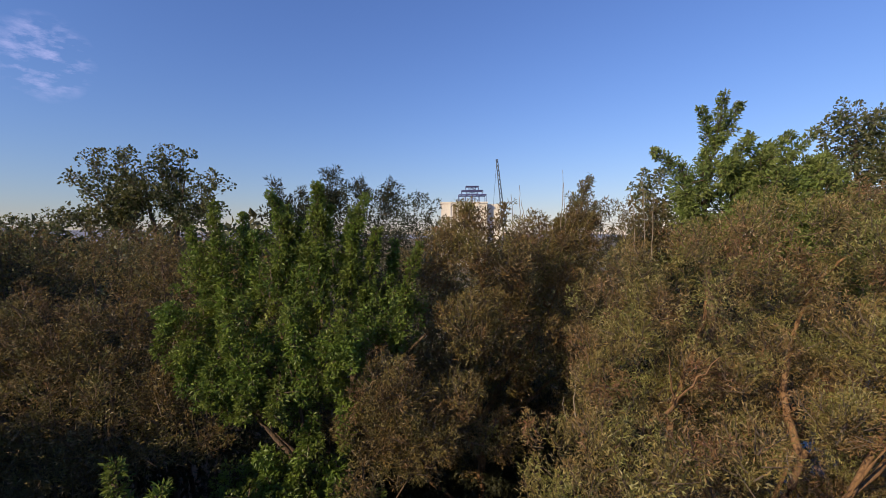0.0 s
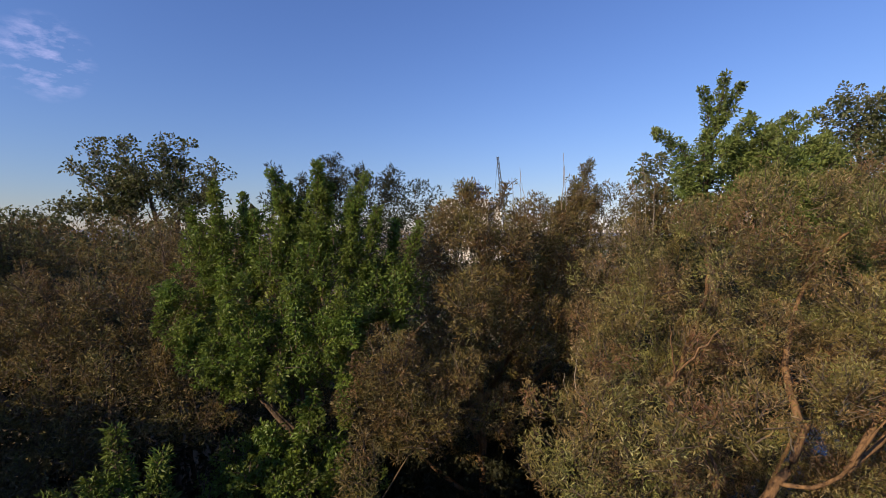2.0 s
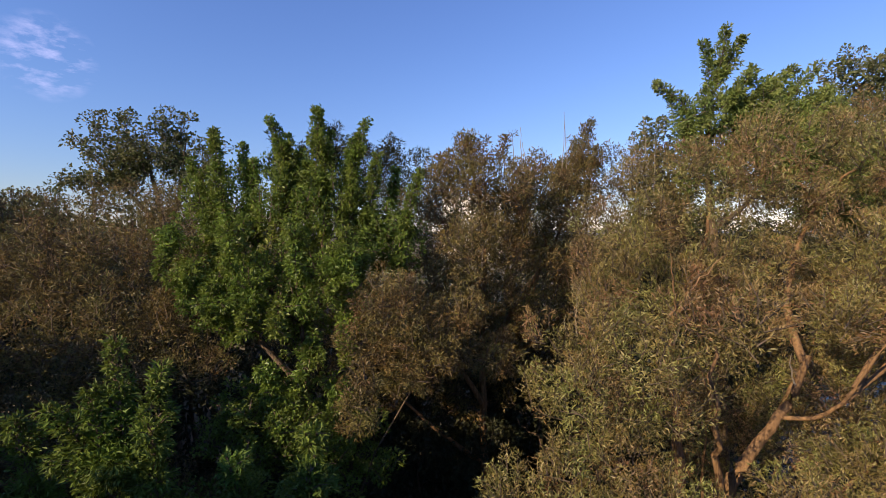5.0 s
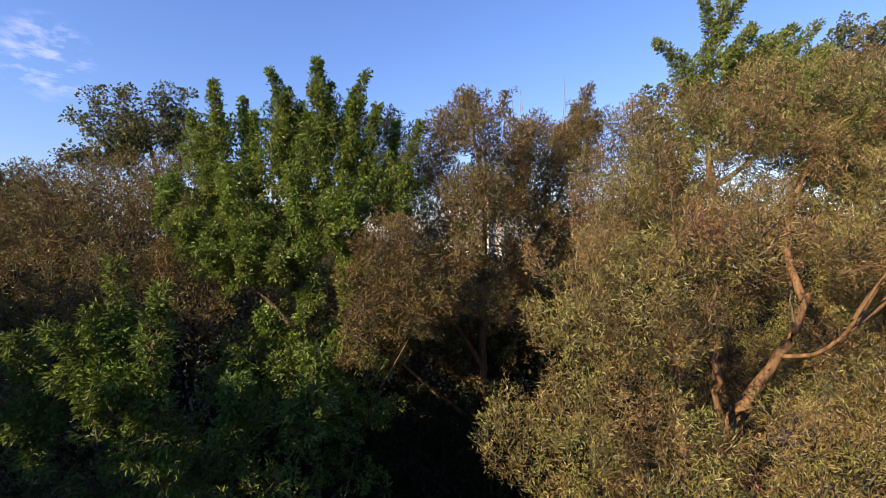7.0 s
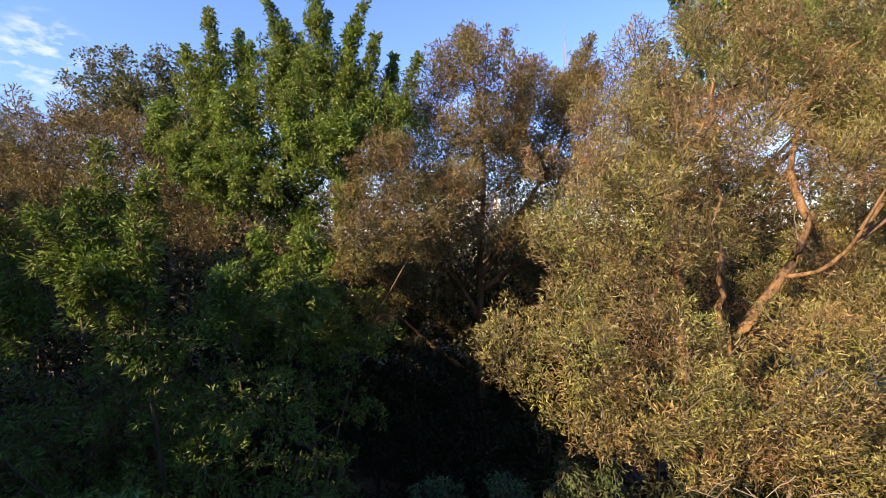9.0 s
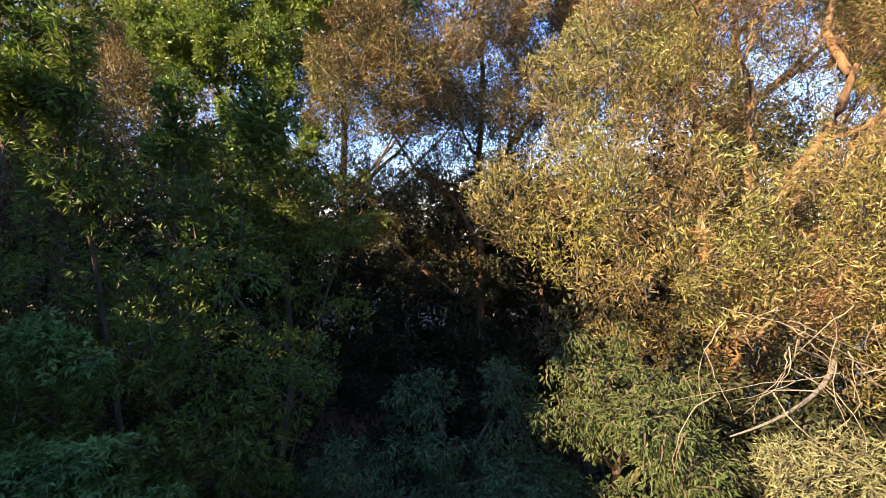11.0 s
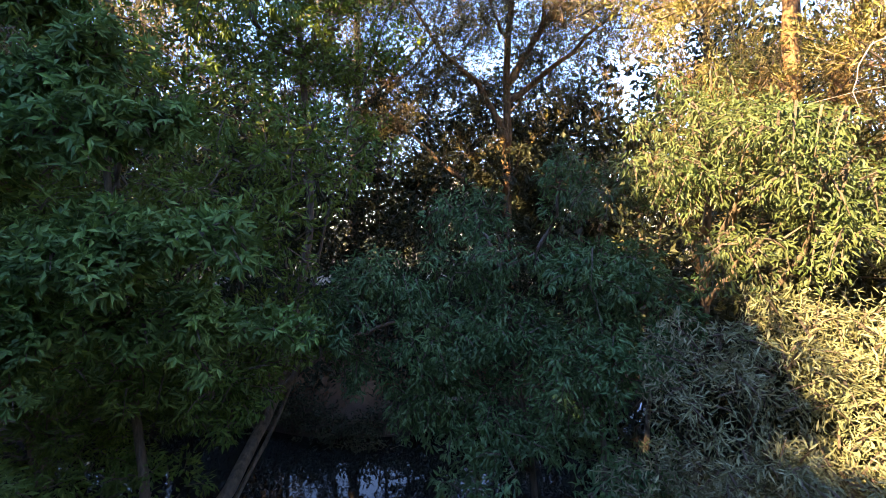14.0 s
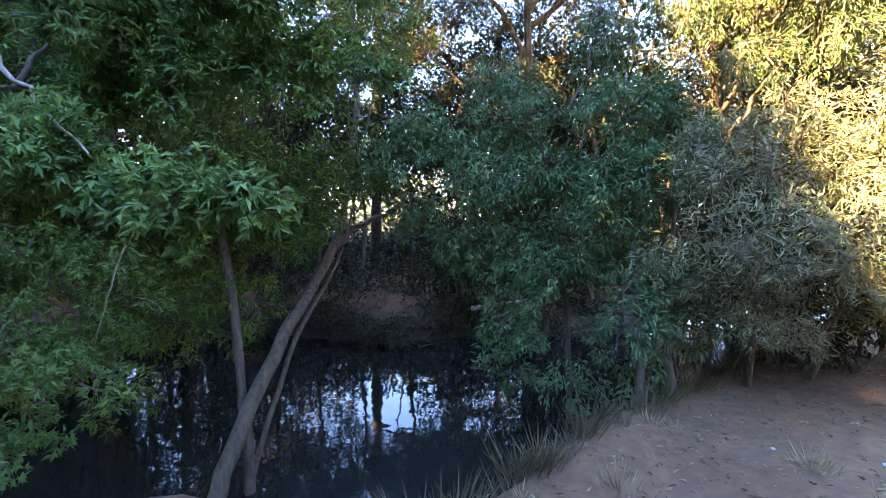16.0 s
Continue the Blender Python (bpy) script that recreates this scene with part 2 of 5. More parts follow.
def leaf_mesh(name, at, way, length, width, mat, face=None, blade=False, fold=0.25):
    """One folded leaf at each place, its upper side turned to face: a kite of two triangles, or a curved pointed blade of six."""
    n = len(at)
    face = RNG.normal(size=(n, 3)) if face is None else face
    side = unit(np.cross(way, face))
    up = np.cross(side, way)
    L, W = length[:, None], width[:, None]
    i = np.arange(n)[:, None]
    if not blade:
        mid = at + way * L * 0.42 + up * W * fold
        tip = at + way * L - up * L * 0.06
        verts = np.stack([at, mid + side * W * 0.5, tip, mid - side * W * 0.5], 1).reshape(-1, 3)
        faces = np.concatenate([i * 4 + [0, 1, 2], i * 4 + [0, 2, 3]], 1).reshape(-1, 3)
        return mesh_from(name, verts, faces, mat)
    bow = L * RNG.uniform(0.04, 0.22, (n, 1))
    q1, q2 = at + way * L * 0.28 + up * bow * 0.5, at + way * L * 0.62 + up * bow * 0.35
    tip = at + way * L - up * bow * 0.7
    keel = up * W * fold
    verts = np.stack([at, q1 + side * W * 0.46 + keel, q2 + side * W * 0.40 + keel, tip, q2 - side * W * 0.40 + keel, q1 - side * W * 0.46 + keel, (q1 + q2) / 2], 1).reshape(-1, 3)
    faces = np.concatenate([i * 7 + list(f) for f in ((0, 1, 6), (1, 2, 6), (2, 3, 6), (3, 4, 6), (4, 5, 6), (5, 0, 6))], 1).reshape(-1, 3)
    return mesh_from(name, verts, faces, mat)


def bough(a, b, r0, r1, dens=1.0):
    """A leafy bough from a to b, whose radius goes from r0 to r1."""
    return [("bough", np.array(a, float), np.array(b, float), r0, r1, dens)]


def lobe_sprays(lobes, clump, fill, rise, droop, spread, rough, hollow, core, lump, cut, length):
    """Sprays (root, knee, tip, radius) set apart from one another over the outside of the lobes (x, y, z, rx, ry, rz)."""
    C = np.array([l[:3] for l in lobes], float)
    R = np.array([l[3:6] for l in lobes], float)
    got, out_d = np.zeros((0, 3)), []
    for j, lobe in enumerate(lobes):
        c, r = C[j], R[j]
        dens = lobe[6] if len(lobe) > 6 else 1.0
        area = 4 * np.pi * ((r[0] * r[1]) ** 1.6 + (r[0] * r[2]) ** 1.6 + (r[1] * r[2]) ** 1.6) ** (1 / 1.6) / 3 ** (1 / 1.6)
        gap = 0.58 * clump / math.sqrt(max(0.15, fill * dens))
        m = max(8, int(3.2 * area / gap ** 2))
        u = unit(RNG.normal(size=(m, 3)))
        nz = np.array([noise.noise(Vector(p) * lump) for p in c + u * r])[:, None]
        reach = 0.86 + hollow * nz + rough * RNG.normal(size=(m, 1))
        deep = RNG.random((m, 1)) < core * 0.35
        at = c + u * r * np.where(deep, RNG.uniform(0.3, 0.6, (m, 1)), reach)
        inside = (((at[:, None] - C) / R) ** 2).sum(-1)
        inside[:, j] = 9.0
        ok = (nz[:, 0] > cut) & ((inside.min(1) > 0.62) | (RNG.random(m) < core * 0.3))
        for p, d in zip(at[ok], u[ok] / r):
            if len(got) == 0 or ((got - p) ** 2).sum(1).min() > gap * gap:
                got = np.vstack([got, p])
                out_d.append(d)
    if not len(got):
        return [np.zeros((0, 3))] * 3 + [np.zeros(0)]
    m = len(got)
    out = unit(np.array(out_d))
    ln = clump * length * RNG.uniform(0.7, 1.35, (m, 1))
    d = unit(out * 0.8 + RNG.normal(size=(m, 3)) * spread * 0.42 + np.array([0, 0, rise]))
    p0 = got - d * ln * 0.55
    p1 = got + np.array([0, 0, 0.25]) * droop * ln
    p2 = got + d * ln * 0.5 * np.array([1, 1, 1 - 0.5 * max(0, droop)]) - np.array([0, 0, 0.7]) * max(0, droop) * ln
    return p0, p1, p2, (ln[:, 0] * 0.36)


def billows(lobes, r0):
    """Breaks large lobes up into rounded heads with gaps between, over a thin dark inside."""
    C = np.array([l[:3] for l in lobes], float)
    R = np.array([l[3:6] for l in lobes], float)
    out, got = [], np.zeros((0, 3))
    for j, lobe in enumerate(lobes):
        c, r = C[j], R[j]
        dens = lobe[6] if len(lobe) > 6 else 1.0
        if r.mean() < 1.35 * r0:
            out.append((*c, *r, dens))
            got = np.vstack([got, c])
            continue
        out.append((*c, *(r * 0.62), dens * 0.35))
        u = unit(RNG.normal(size=(60, 3)))
        at = c + u * r * RNG.uniform(0.62, 0.92, (60, 1))
        inside = (((at[:, None] - C) / R) ** 2).sum(-1)
        inside[:, j] = 9.0
        for p in at[inside.min(1) > 0.4]:
            if len(got) == 0 or ((got - p) ** 2).sum(1).min() > (1.45 * r0) ** 2:
                got = np.vstack([got, p])
                k = r0 * RNG.uniform(0.7, 1.2)
                out.append((*p, k, k, k * RNG.uniform(0.75, 1.1), dens))
    return out


def bough_sprays(boughs, clump, rise, droop):
    """A slim bough is one long spray; a stout one carries short side sprays all along."""
    p0, p1, p2, rad = [], [], [], []
    for _, a, b, r0, r1, dens in boughs:
        run = np.linalg.norm(b - a)
        t3 = unit(b - a)
        bow = RNG.normal(size=3) * 0.09 * run
        knee = (a + b) / 2 + bow
        p0.append(a), p1.append(knee), p2.append(b), rad.append(min(0.7 * r0, 0.15))
        if r0 < 0.15:
            continue
        n = int(dens * 5.5 * run / (0.42 * clump))
        t = np.sort(RNG.uniform(0.05, 0.97, n))
        for k in t:
            r = (r0 + (r1 - r0) * k) * (0.8 + 0.45 * math.sin(k * run * 9 + a[0] * 31))
            at = bezier(a, knee, b, np.array(k))
            side = unit(np.cross(t3, RNG.normal(size=3)))
            d = unit(side * 0.9 + t3 * 0.75 + np.array([0, 0, rise * 0.5]))
            ln = max(0.10, r * RNG.uniform(0.6, 1.75))
            p0.append(at), p1.append(at + d * ln * 0.6 + np.array([0, 0, 0.1 * ln])), p2.append(at + d * ln - np.array([0, 0, 0.5 * max(0, droop) * ln]))
            rad.append(max(0.05, 0.36 * ln))
    return np.array(p0), np.array(p1), np.array(p2), np.array(rad)


def make_crown(lobes, clump, per, rise=0.0, droop=0.0, spread=0.9, fill=1.0, shoot_len=1.0, rough=0.08, hollow=0.3, core=0.22, lump=1.9, cut=-0.3, wild=0.5, fan=0.8, along=0.6, light=0.6, lumps=0.3, billow=0.0, turn=0.4):
    """Leaves set round many sprays. Returns the leaves' places, ways and facings and the sprays' axes."""
    round_lobes = [l for l in lobes if l[0] != "bough"]
    if billow:
        round_lobes = billows(round_lobes, billow)
    S = lobe_sprays(round_lobes, clump, fill, rise, droop, spread, rough, hollow, core, lump, cut, shoot_len) if round_lobes else None
    boughs = [l for l in lobes if l[0] == "bough"]
    if boughs:
        B = bough_sprays(boughs, clump, rise, droop)
        S = B if S is None else [np.concatenate([x, y]) for x, y in zip(S, B)]
    p0, p1, p2, rad = S
    run = np.linalg.norm(p2 - p0, axis=1)
    count = np.maximum(4, per * (run / clump) * np.clip(rad / (0.36 * clump), 0.5, 1.6)).astype(int)
    k = np.repeat(np.arange(len(run)), count)
    n = len(k)
    t = RNG.random(n) ** 0.75 * 0.96 + 0.04
    a, b, c = p0[k], p1[k], p2[k]
    pos = bezier(a, b, c, t)
    tan = unit(2 * (1 - t)[:, None] * (b - a) + 2 * t[:, None] * (c - b))
    ref = np.where(np.abs(tan[:, 2:3]) > 0.9, (1.0, 0, 0), (0, 0, 1.0))
    e1 = unit(np.cross(tan, ref))
    e2 = np.cross(tan, e1)
    ang = RNG.uniform(0, 2 * np.pi, n)
    rdir = e1 * np.cos(ang)[:, None] + e2 * np.sin(ang)[:, None]
    knob = 1 + lumps * np.sin(t * run[k] * 21 + ang * 2 + k * 1.7) * np.clip(run[k] / 0.5, 0.3, 1)
    prof = np.sqrt(np.sin(np.pi * (0.14 + 0.82 * t))) * knob
    pos = pos + rdir * (rad[k] * prof * np.sqrt(RNG.uniform(0.03, 1, n)))[:, None]
    up = np.array([0, 0, 1.0])
    way = unit(rdir * fan + tan * along + up * (0.25 * rise - 0.8 * max(0, droop)) + RNG.normal(size=(n, 3)) * wild)
    face = unit(rdir * 0.55 + tan * 0.35 + up * light + RNG.normal(size=(n, 3)) * turn)
    mid = (p0 + 2 * p1 + p2) / 4
    return pos, way, face, np.stack([p0, mid, p2], 1)


def grow(name, label, category, base, stems, lobes, leaf_mat, bark, leaf=(0.1, 0.02), clump=0.42, per=60,
         limbs=6, trunk_r=0.12, twig_r=0.004, group="", twig_mat=None, fine=True, blade=False, leaflets=1, **style):
    """A tree or shrub: stems (polylines from the ground), limbs to the lobes, twigs and a crown."""
    global RNG
    base = np.array(base, float)
    RNG = np.random.default_rng(int(abs(base[0]) * 971 + abs(base[1]) * 7919 + abs(base[2]) * 131))
    root = new(name)
    root.location = base
    tagged(root, label, category, group)
    tops = []
    for i, st in enumerate(stems):
        pts = np.array(st[0], float)
        k = 4 * len(pts)
        s = np.linspace(0, len(pts) - 1, k)
        path = np.stack([np.interp(s, np.arange(len(pts)), pts[:, a]) for a in range(3)], 1)
        for _ in range(2):
            path[1:-1] = (path[:-2] + path[1:-1] * 2 + path[2:]) / 4
        path[1:-1] += RNG.normal(size=(k - 2, 3)) * st[1] * 0.12
        rad = np.linspace(st[1], st[2], k)
        rad[0] *= 1.35 if pts[0][2] < 1 else 1.0
        v, f = tubes((path - base)[None], rad[None], 10)
        ob = child("trunk" if i == 0 else "stem", mesh_from("trunk", v, f, bark, True), root)
        trunk = ob if i == 0 else trunk
        tops.append(path)
    allp = np.concatenate(tops)
    if limbs:
        aims = sorted([(l[3] * l[4] * l[5], i) for i, l in enumerate(lobes) if l[0] != "bough"], reverse=True)
        ends = [np.array(lobes[i][:3]) for _, i in aims if lobes[i][2] > base[2] + 2.2][:limbs]
        ends += [l[1] for l in lobes if l[0] == "bough"][:max(0, limbs - len(ends) // 2)]
        for c in ends:
            low = allp[allp[:, 2] < c[2] - 0.1] if (allp[:, 2] < c[2] - 0.1).any() else allp
            off = c - low
            flat = np.hypot(off[:, 0], off[:, 1])
            a = low[np.argmin(np.linalg.norm(off, axis=1) + 2.5 * np.maximum(0, 0.9 * flat - off[:, 2]))]
            k = 9
            t = np.linspace(0, 1, k)
            mid = (a + c) / 2 + np.array([0, 0, -0.12 * np.linalg.norm(c - a)]) + RNG.normal(size=3) * 0.1
            path = bezier(a, mid, c, t)
            path[1:-1] += RNG.normal(size=(k - 2, 3)) * 0.02
            reach = np.linalg.norm(c - a)
            r0 = min(trunk_r * 0.55, 0.02 + 0.018 * reach)
            v, f = tubes((path - base)[None], np.linspace(r0, 0.012, k)[None], 7)
            child("limb", mesh_from("limb", v, f, bark, True), trunk)
    P, D, F, AX = make_crown(lobes, clump, per, **style)
    AX = AX if fine else AX[::3]
    v, f = tubes(AX - base, np.tile([twig_r * 2.2, twig_r * 1.5, twig_r * 0.5], (len(AX), 1)), 3)
    tw = child("twig_growth", mesh_from("twig_growth", v, f, twig_mat or TWIG), root)
    tagged(tw, kind="stuff")
    if leaflets > 1:
        side = unit(np.cross(D, F))
        turns = np.linspace(-0.9, 0.9, leaflets)
        D = np.concatenate([unit(D * math.cos(g) + side * math.sin(g) + RNG.normal(size=D.shape) * 0.15) for g in turns])
        P, F = np.tile(P, (leaflets, 1)), np.tile(F, (leaflets, 1)) + RNG.normal(size=D.shape) * 0.2
    n = len(P)
    ln = leaf[0] * RNG.uniform(0.6, 1.25, n)
    wd = leaf[1] * RNG.uniform(0.7, 1.25, n)
    cr = child("crown", leaf_mesh("crown", P - base, D, ln, wd, leaf_mat, F, blade), root)
    tagged(cr, kind="stuff")
    return root


# ---- ground and water ----
def near_edge(x):
    left = 3.3
    return np.where(x > -0.77, 4.0 + 0.85 * np.clip(x, -0.77, 30), left) + 0.08 * np.sin(x * 2.1)


def far_edge(x):
    return 9.0 + 0.8 * np.clip(x - 1, 0, 30) - 0.1 * np.clip(-x - 4, 0, 30) + 0.2 * np.sin(x * 1.3 + 1)


def height(x, y):
    """The ground's height: two banks with the stream's bed between them."""
    into = np.minimum(y - near_edge(x), far_edge(x) - y)
    bed = -np.clip((into + 0.35) / 1.1, 0, 1) ** 0.8 * 1.25
    lump = 0.05 * np.sin(x * 1.7 + 0.6 * y) * np.cos(y * 1.3 - 0.4 * x) + 0.03 * np.sin(x * 4.1) * np.sin(y * 3.7)
    beyond = 0.35 * np.clip((y - far_edge(x)) / 4, 0, 1)
    fade = np.clip(60 / np.maximum(60, np.hypot(x, y)), 0, 1)
    return bed * fade + lump * fade + beyond


def spaced(far, fine, n):
    s = np.linspace(-1, 1, n)
    k = np.arcsinh(far / fine)
    return fine * np.sinh(s * k)


def make_ground():
    xs = spaced(3000, 1.6, 190) + 0.3
    ys = spaced(3000, 1.6, 190) + 4.5
    X, Y = np.meshgrid(xs, ys)
    Z = height(X, Y)
    n = len(xs)
    i = (np.arange(n - 1)[:, None] * n + np.arange(n - 1)).ravel()
    faces = np.stack([i, i + 1, i + n + 1, i + n], 1)
    soil = plain_material("dry_bank_soil", (0.095, 0.049, 0.024), (0.21, 0.115, 0.057), 0.9, 0.95, 0.04, detail=10)
    nt = soil.node_tree
    bsdf = nt.nodes["Principled BSDF"]
    dry = bsdf.inputs["Base Color"].links[0].from_socket
    tc = nt.nodes.new("ShaderNodeTexCoord")
    sep = nt.nodes.new("ShaderNodeSeparateXYZ")
    nt.links.new(tc.outputs["Object"], sep.inputs[0])
    wob = node(nt, "ShaderNodeTexNoise", Scale=3.0, Detail=4.0)
    nt.links.new(tc.outputs["Object"], wob.inputs["Vector"])
    add = nt.nodes.new("ShaderNodeMath")
    add.operation = 'MULTIPLY_ADD'
    add.inputs[1].default_value = 0.35
    nt.links.new(wob.outputs["Fac"], add.inputs[0])
    nt.links.new(sep.outputs["Z"], add.inputs[2])
    # low soil goes darker: damp edge, with the far bank's shade in the colour
    damp_shade = node(nt, "ShaderNodeMapRange", From_Min=0.16, From_Max=-0.1, To_Min=0.0, To_Max=0.85)
    nt.links.new(add.outputs[0], damp_shade.inputs["Value"])
    mix = nt.nodes.new("ShaderNodeMix")
    mix.data_type = 'RGBA'
    mix.inputs[7].default_value = (0.055, 0.042, 0.032, 1)
    nt.links.new(damp_shade.outputs[0], mix.inputs[0])
    nt.links.new(dry, mix.inputs[6])
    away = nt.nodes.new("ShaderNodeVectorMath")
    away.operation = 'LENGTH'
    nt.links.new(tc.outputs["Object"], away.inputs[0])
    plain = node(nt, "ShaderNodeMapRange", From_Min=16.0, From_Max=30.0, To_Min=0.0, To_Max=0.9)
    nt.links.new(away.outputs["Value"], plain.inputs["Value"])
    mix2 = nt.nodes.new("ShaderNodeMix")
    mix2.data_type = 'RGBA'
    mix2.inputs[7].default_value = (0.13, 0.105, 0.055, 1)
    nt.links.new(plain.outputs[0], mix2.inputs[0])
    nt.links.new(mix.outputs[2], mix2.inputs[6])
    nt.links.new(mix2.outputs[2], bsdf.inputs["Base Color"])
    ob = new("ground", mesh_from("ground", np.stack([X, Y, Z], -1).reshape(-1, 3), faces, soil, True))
    tagged(ob, "dry brown earth banks with litter beside the stream", "ground", kind="structure")


make_ground()


def make_water():
    mat, nt, bsdf, out = shader("still_water")
    bsdf.inputs["Base Color"].default_value = (0.012, 0.014, 0.012, 1)
    bsdf.inputs["Roughness"].default_value = 0.03
    bsdf.inputs["IOR"].default_value = 1.33
    noi = node(nt, "ShaderNodeTexNoise", Scale=2.2, Detail=3.0)
    tc = nt.nodes.new("ShaderNodeTexCoord")
    nt.links.new(tc.outputs["Object"], noi.inputs["Vector"])
    bump = node(nt, "ShaderNodeBump", Strength=0.25, Distance=0.02)
    nt.links.new(noi.outputs["Fac"], bump.inputs["Height"])
    nt.links.new(bump.outputs[0], bsdf.inputs["Normal"])
    xs = np.linspace(-60, 60, 121)
    lo, hi = near_edge(xs), far_edge(xs)
    v = np.concatenate([np.stack([xs, lo - 0.1, xs * 0 - 0.62], 1), np.stack([xs, hi + 0.1, xs * 0 - 0.62], 1)])
    i = np.arange(120)
    f = np.stack([i, i + 1, i + 122, i + 121], 1)
    tagged(new("water", mesh_from("water", v, f, mat, True)), "dark still stream water that mirrors trees and sky", "water", kind="structure")


make_water()

# ---- the trees ----
BIG_WILLOW = grow("willow_tree", "large willow with yellowing narrow leaves and bare orange fork", "tree", (3.4, 6.3, 0),
     [([(3.4, 6.3, -0.2), (3.35, 6.1, 2.2), (3.45, 5.9, 4.2), (3.62, 5.75, 5.0), (4.21, 5.75, 5.72), (4.42, 5.65, 6.45)], 0.125, 0.035),
      ([(4.15, 5.72, 5.66), (4.35, 5.5, 5.72), (4.52, 5.25, 6.0), (4.62, 5.0, 6.6), (4.8, 4.9, 6.95)], 0.03, 0.009),
      ([(3.3, 6.1, 2.0), (3.1, 6.0, 4.0), (2.95, 5.9, 5.4), (3.0, 6.3, 6.6), (3.6, 6.6, 7.6)], 0.09, 0.03),
      ([(4.4, 5.7, 6.35), (4.5, 6.2, 7.0), (4.9, 6.5, 7.8), (5.3, 6.6, 8.5)], 0.05, 0.02)],
     [(2.75, 6.6, 8.35, .6, .6, .75), (3.75, 6.6, 8.6, .75, .7, .7), (4.75, 6.7, 8.85, .75, .7, .75), (5.8, 6.5, 8.95, .85, .8, .85), (7.0, 6.2, 8.6, 1.0, .9, 1.0),
      (2.5, 6.9, 8.1, .55, .4, .55), (3.1, 6.9, 8.0, .5, .4, .55), (2.6, 6.7, 7.2, .5, .4, .5), (2.35, 6.2, 7.5, .55, .55, .55), (3.3, 6.3, 7.45, .6, .5, .5), (4.3, 6.3, 7.7, .6, .5, .5), (5.2, 6.0, 7.8, .7, .6, .6), (6.1, 5.8, 7.6, .8, .7, .8), (7.4, 5.8, 7.0, 1.1, 1.0, 1.1),
      (1.45, 5.2, 6.55, .5, .5, .55), (2.05, 5.0, 6.5, .5, .5, .55), (1.6, 5.2, 5.95, .5, .45, .4), (5.0, 6.0, 5.9, .55, .4, .5), (5.6, 6.3, 5.6, .6, .4, .6), (4.6, 6.4, 6.9, .55, .4, .45), (5.4, 6.4, 7.0, .55, .4, .45), (3.9, 6.4, 6.9, .45, .4, .4), (2.62, 4.05, 7.2, .34, .32, .27), (2.2, 4.25, 7.1, .3, .3, .27), (2.4, 4.9, 6.2, .4, .35, .4),
      (4.3, 5.15, 7.02, .46, .36, .32), (4.8, 6.2, 5.2, .5, .4, .4), (5.3, 6.6, 4.9, .5, .4, .5), (4.95, 5.3, 7.0, .45, .4, .35), (5.7, 5.1, 6.7, .6, .5, .6), (2.95, 5.7, 6.1, .4, .35, .4),
      (0.75, 5.1, 4.95, .42, .42, .42), (1.25, 4.85, 5.15, .5, .48, .45), (1.85, 4.8, 5.2, .5, .45, .45), (1.45, 4.55, 4.65, .5, .45, .45), (2.25, 4.45, 4.9, .55, .45, .55), (2.95, 4.4, 4.85, .55, .45, .5), (3.6, 4.5, 4.9, .5, .45, .5),
      (4.75, 5.2, 5.3, .5, .4, .4), (4.5, 4.6, 4.8, .6, .55, .5), (5.5, 4.9, 5.1, .8, .7, .8),
      (4.2, 7.5, 4.9, .9, .5, .8, .6), (5.6, 7.5, 4.8, .9, .5, .9, .6), (3.0, 5.7, 4.1, .7, .4, .4, .8), (4.2, 5.6, 3.7, .8, .45, .5, .8), (5.5, 5.7, 3.8, .8, .55, .6, .8), (2.2, 5.6, 3.9, .5, .35, .5, .7),
      (5.3, 6.9, 6.2, .7, .45, .6), (6.3, 6.8, 5.4, .8, .5, .8), (4.7, 7.1, 5.9, .6, .45, .7), (3.7, 7.0, 6.3, .6, .4, .6, .8), (6.6, 5.6, 5.4, .9, .7, .9), (2.6, 6.9, 4.8, .8, .5, .8, .6), (4.6, 7.3, 4.0, 1.0, .5, .8, .5), (2.2, 6.6, 3.2, .7, .4, .7, .5),
      (2.6, 4.5, 4.1, .45, .38, .38), (3.4, 4.4, 4.1, .5, .38, .4), (4.2, 4.5, 4.2, .6, .45, .45), (5.1, 4.7, 4.3, .7, .5, .55), (6.2, 6.6, 6.4, .7, .5, .6), (7.0, 7.2, 5.8, 1, .7, .9), (6.6, 8.2, 4.5, 1.3, .7, 1.2, .5), (5.0, 6.6, 3.2, 1, .6, .8, .5), (6.5, 7.4, 2.8, 1.2, .7, 1, .5),
      (4.2, 4.6, 3.4, .6, .5, .45, .8), (5.2, 4.8, 3.5, .8, .5, .55, .8), (3.4, 7.3, 7.3, 1.0, .45, .7, .6), (5.2, 7.4, 7.5, 1.1, .45, .7, .6), (6.4, 7.4, 7.3, 1.0, .5, .9, .6), (2.6, 7.3, 6.2, .8, .45, .7, .6)],
     WILLOW, BARK, leaf=(0.064, 0.0145), clump=0.26, per=44, wild=1.0, turn=0.75, limbs=16, trunk_r=0.07, rise=0.75, droop=-0.2, spread=0.75, hollow=0.5, core=0.12, lump=2.0, cut=-0.16, fill=1.0, billow=0.34, along=0.75, fan=0.7)

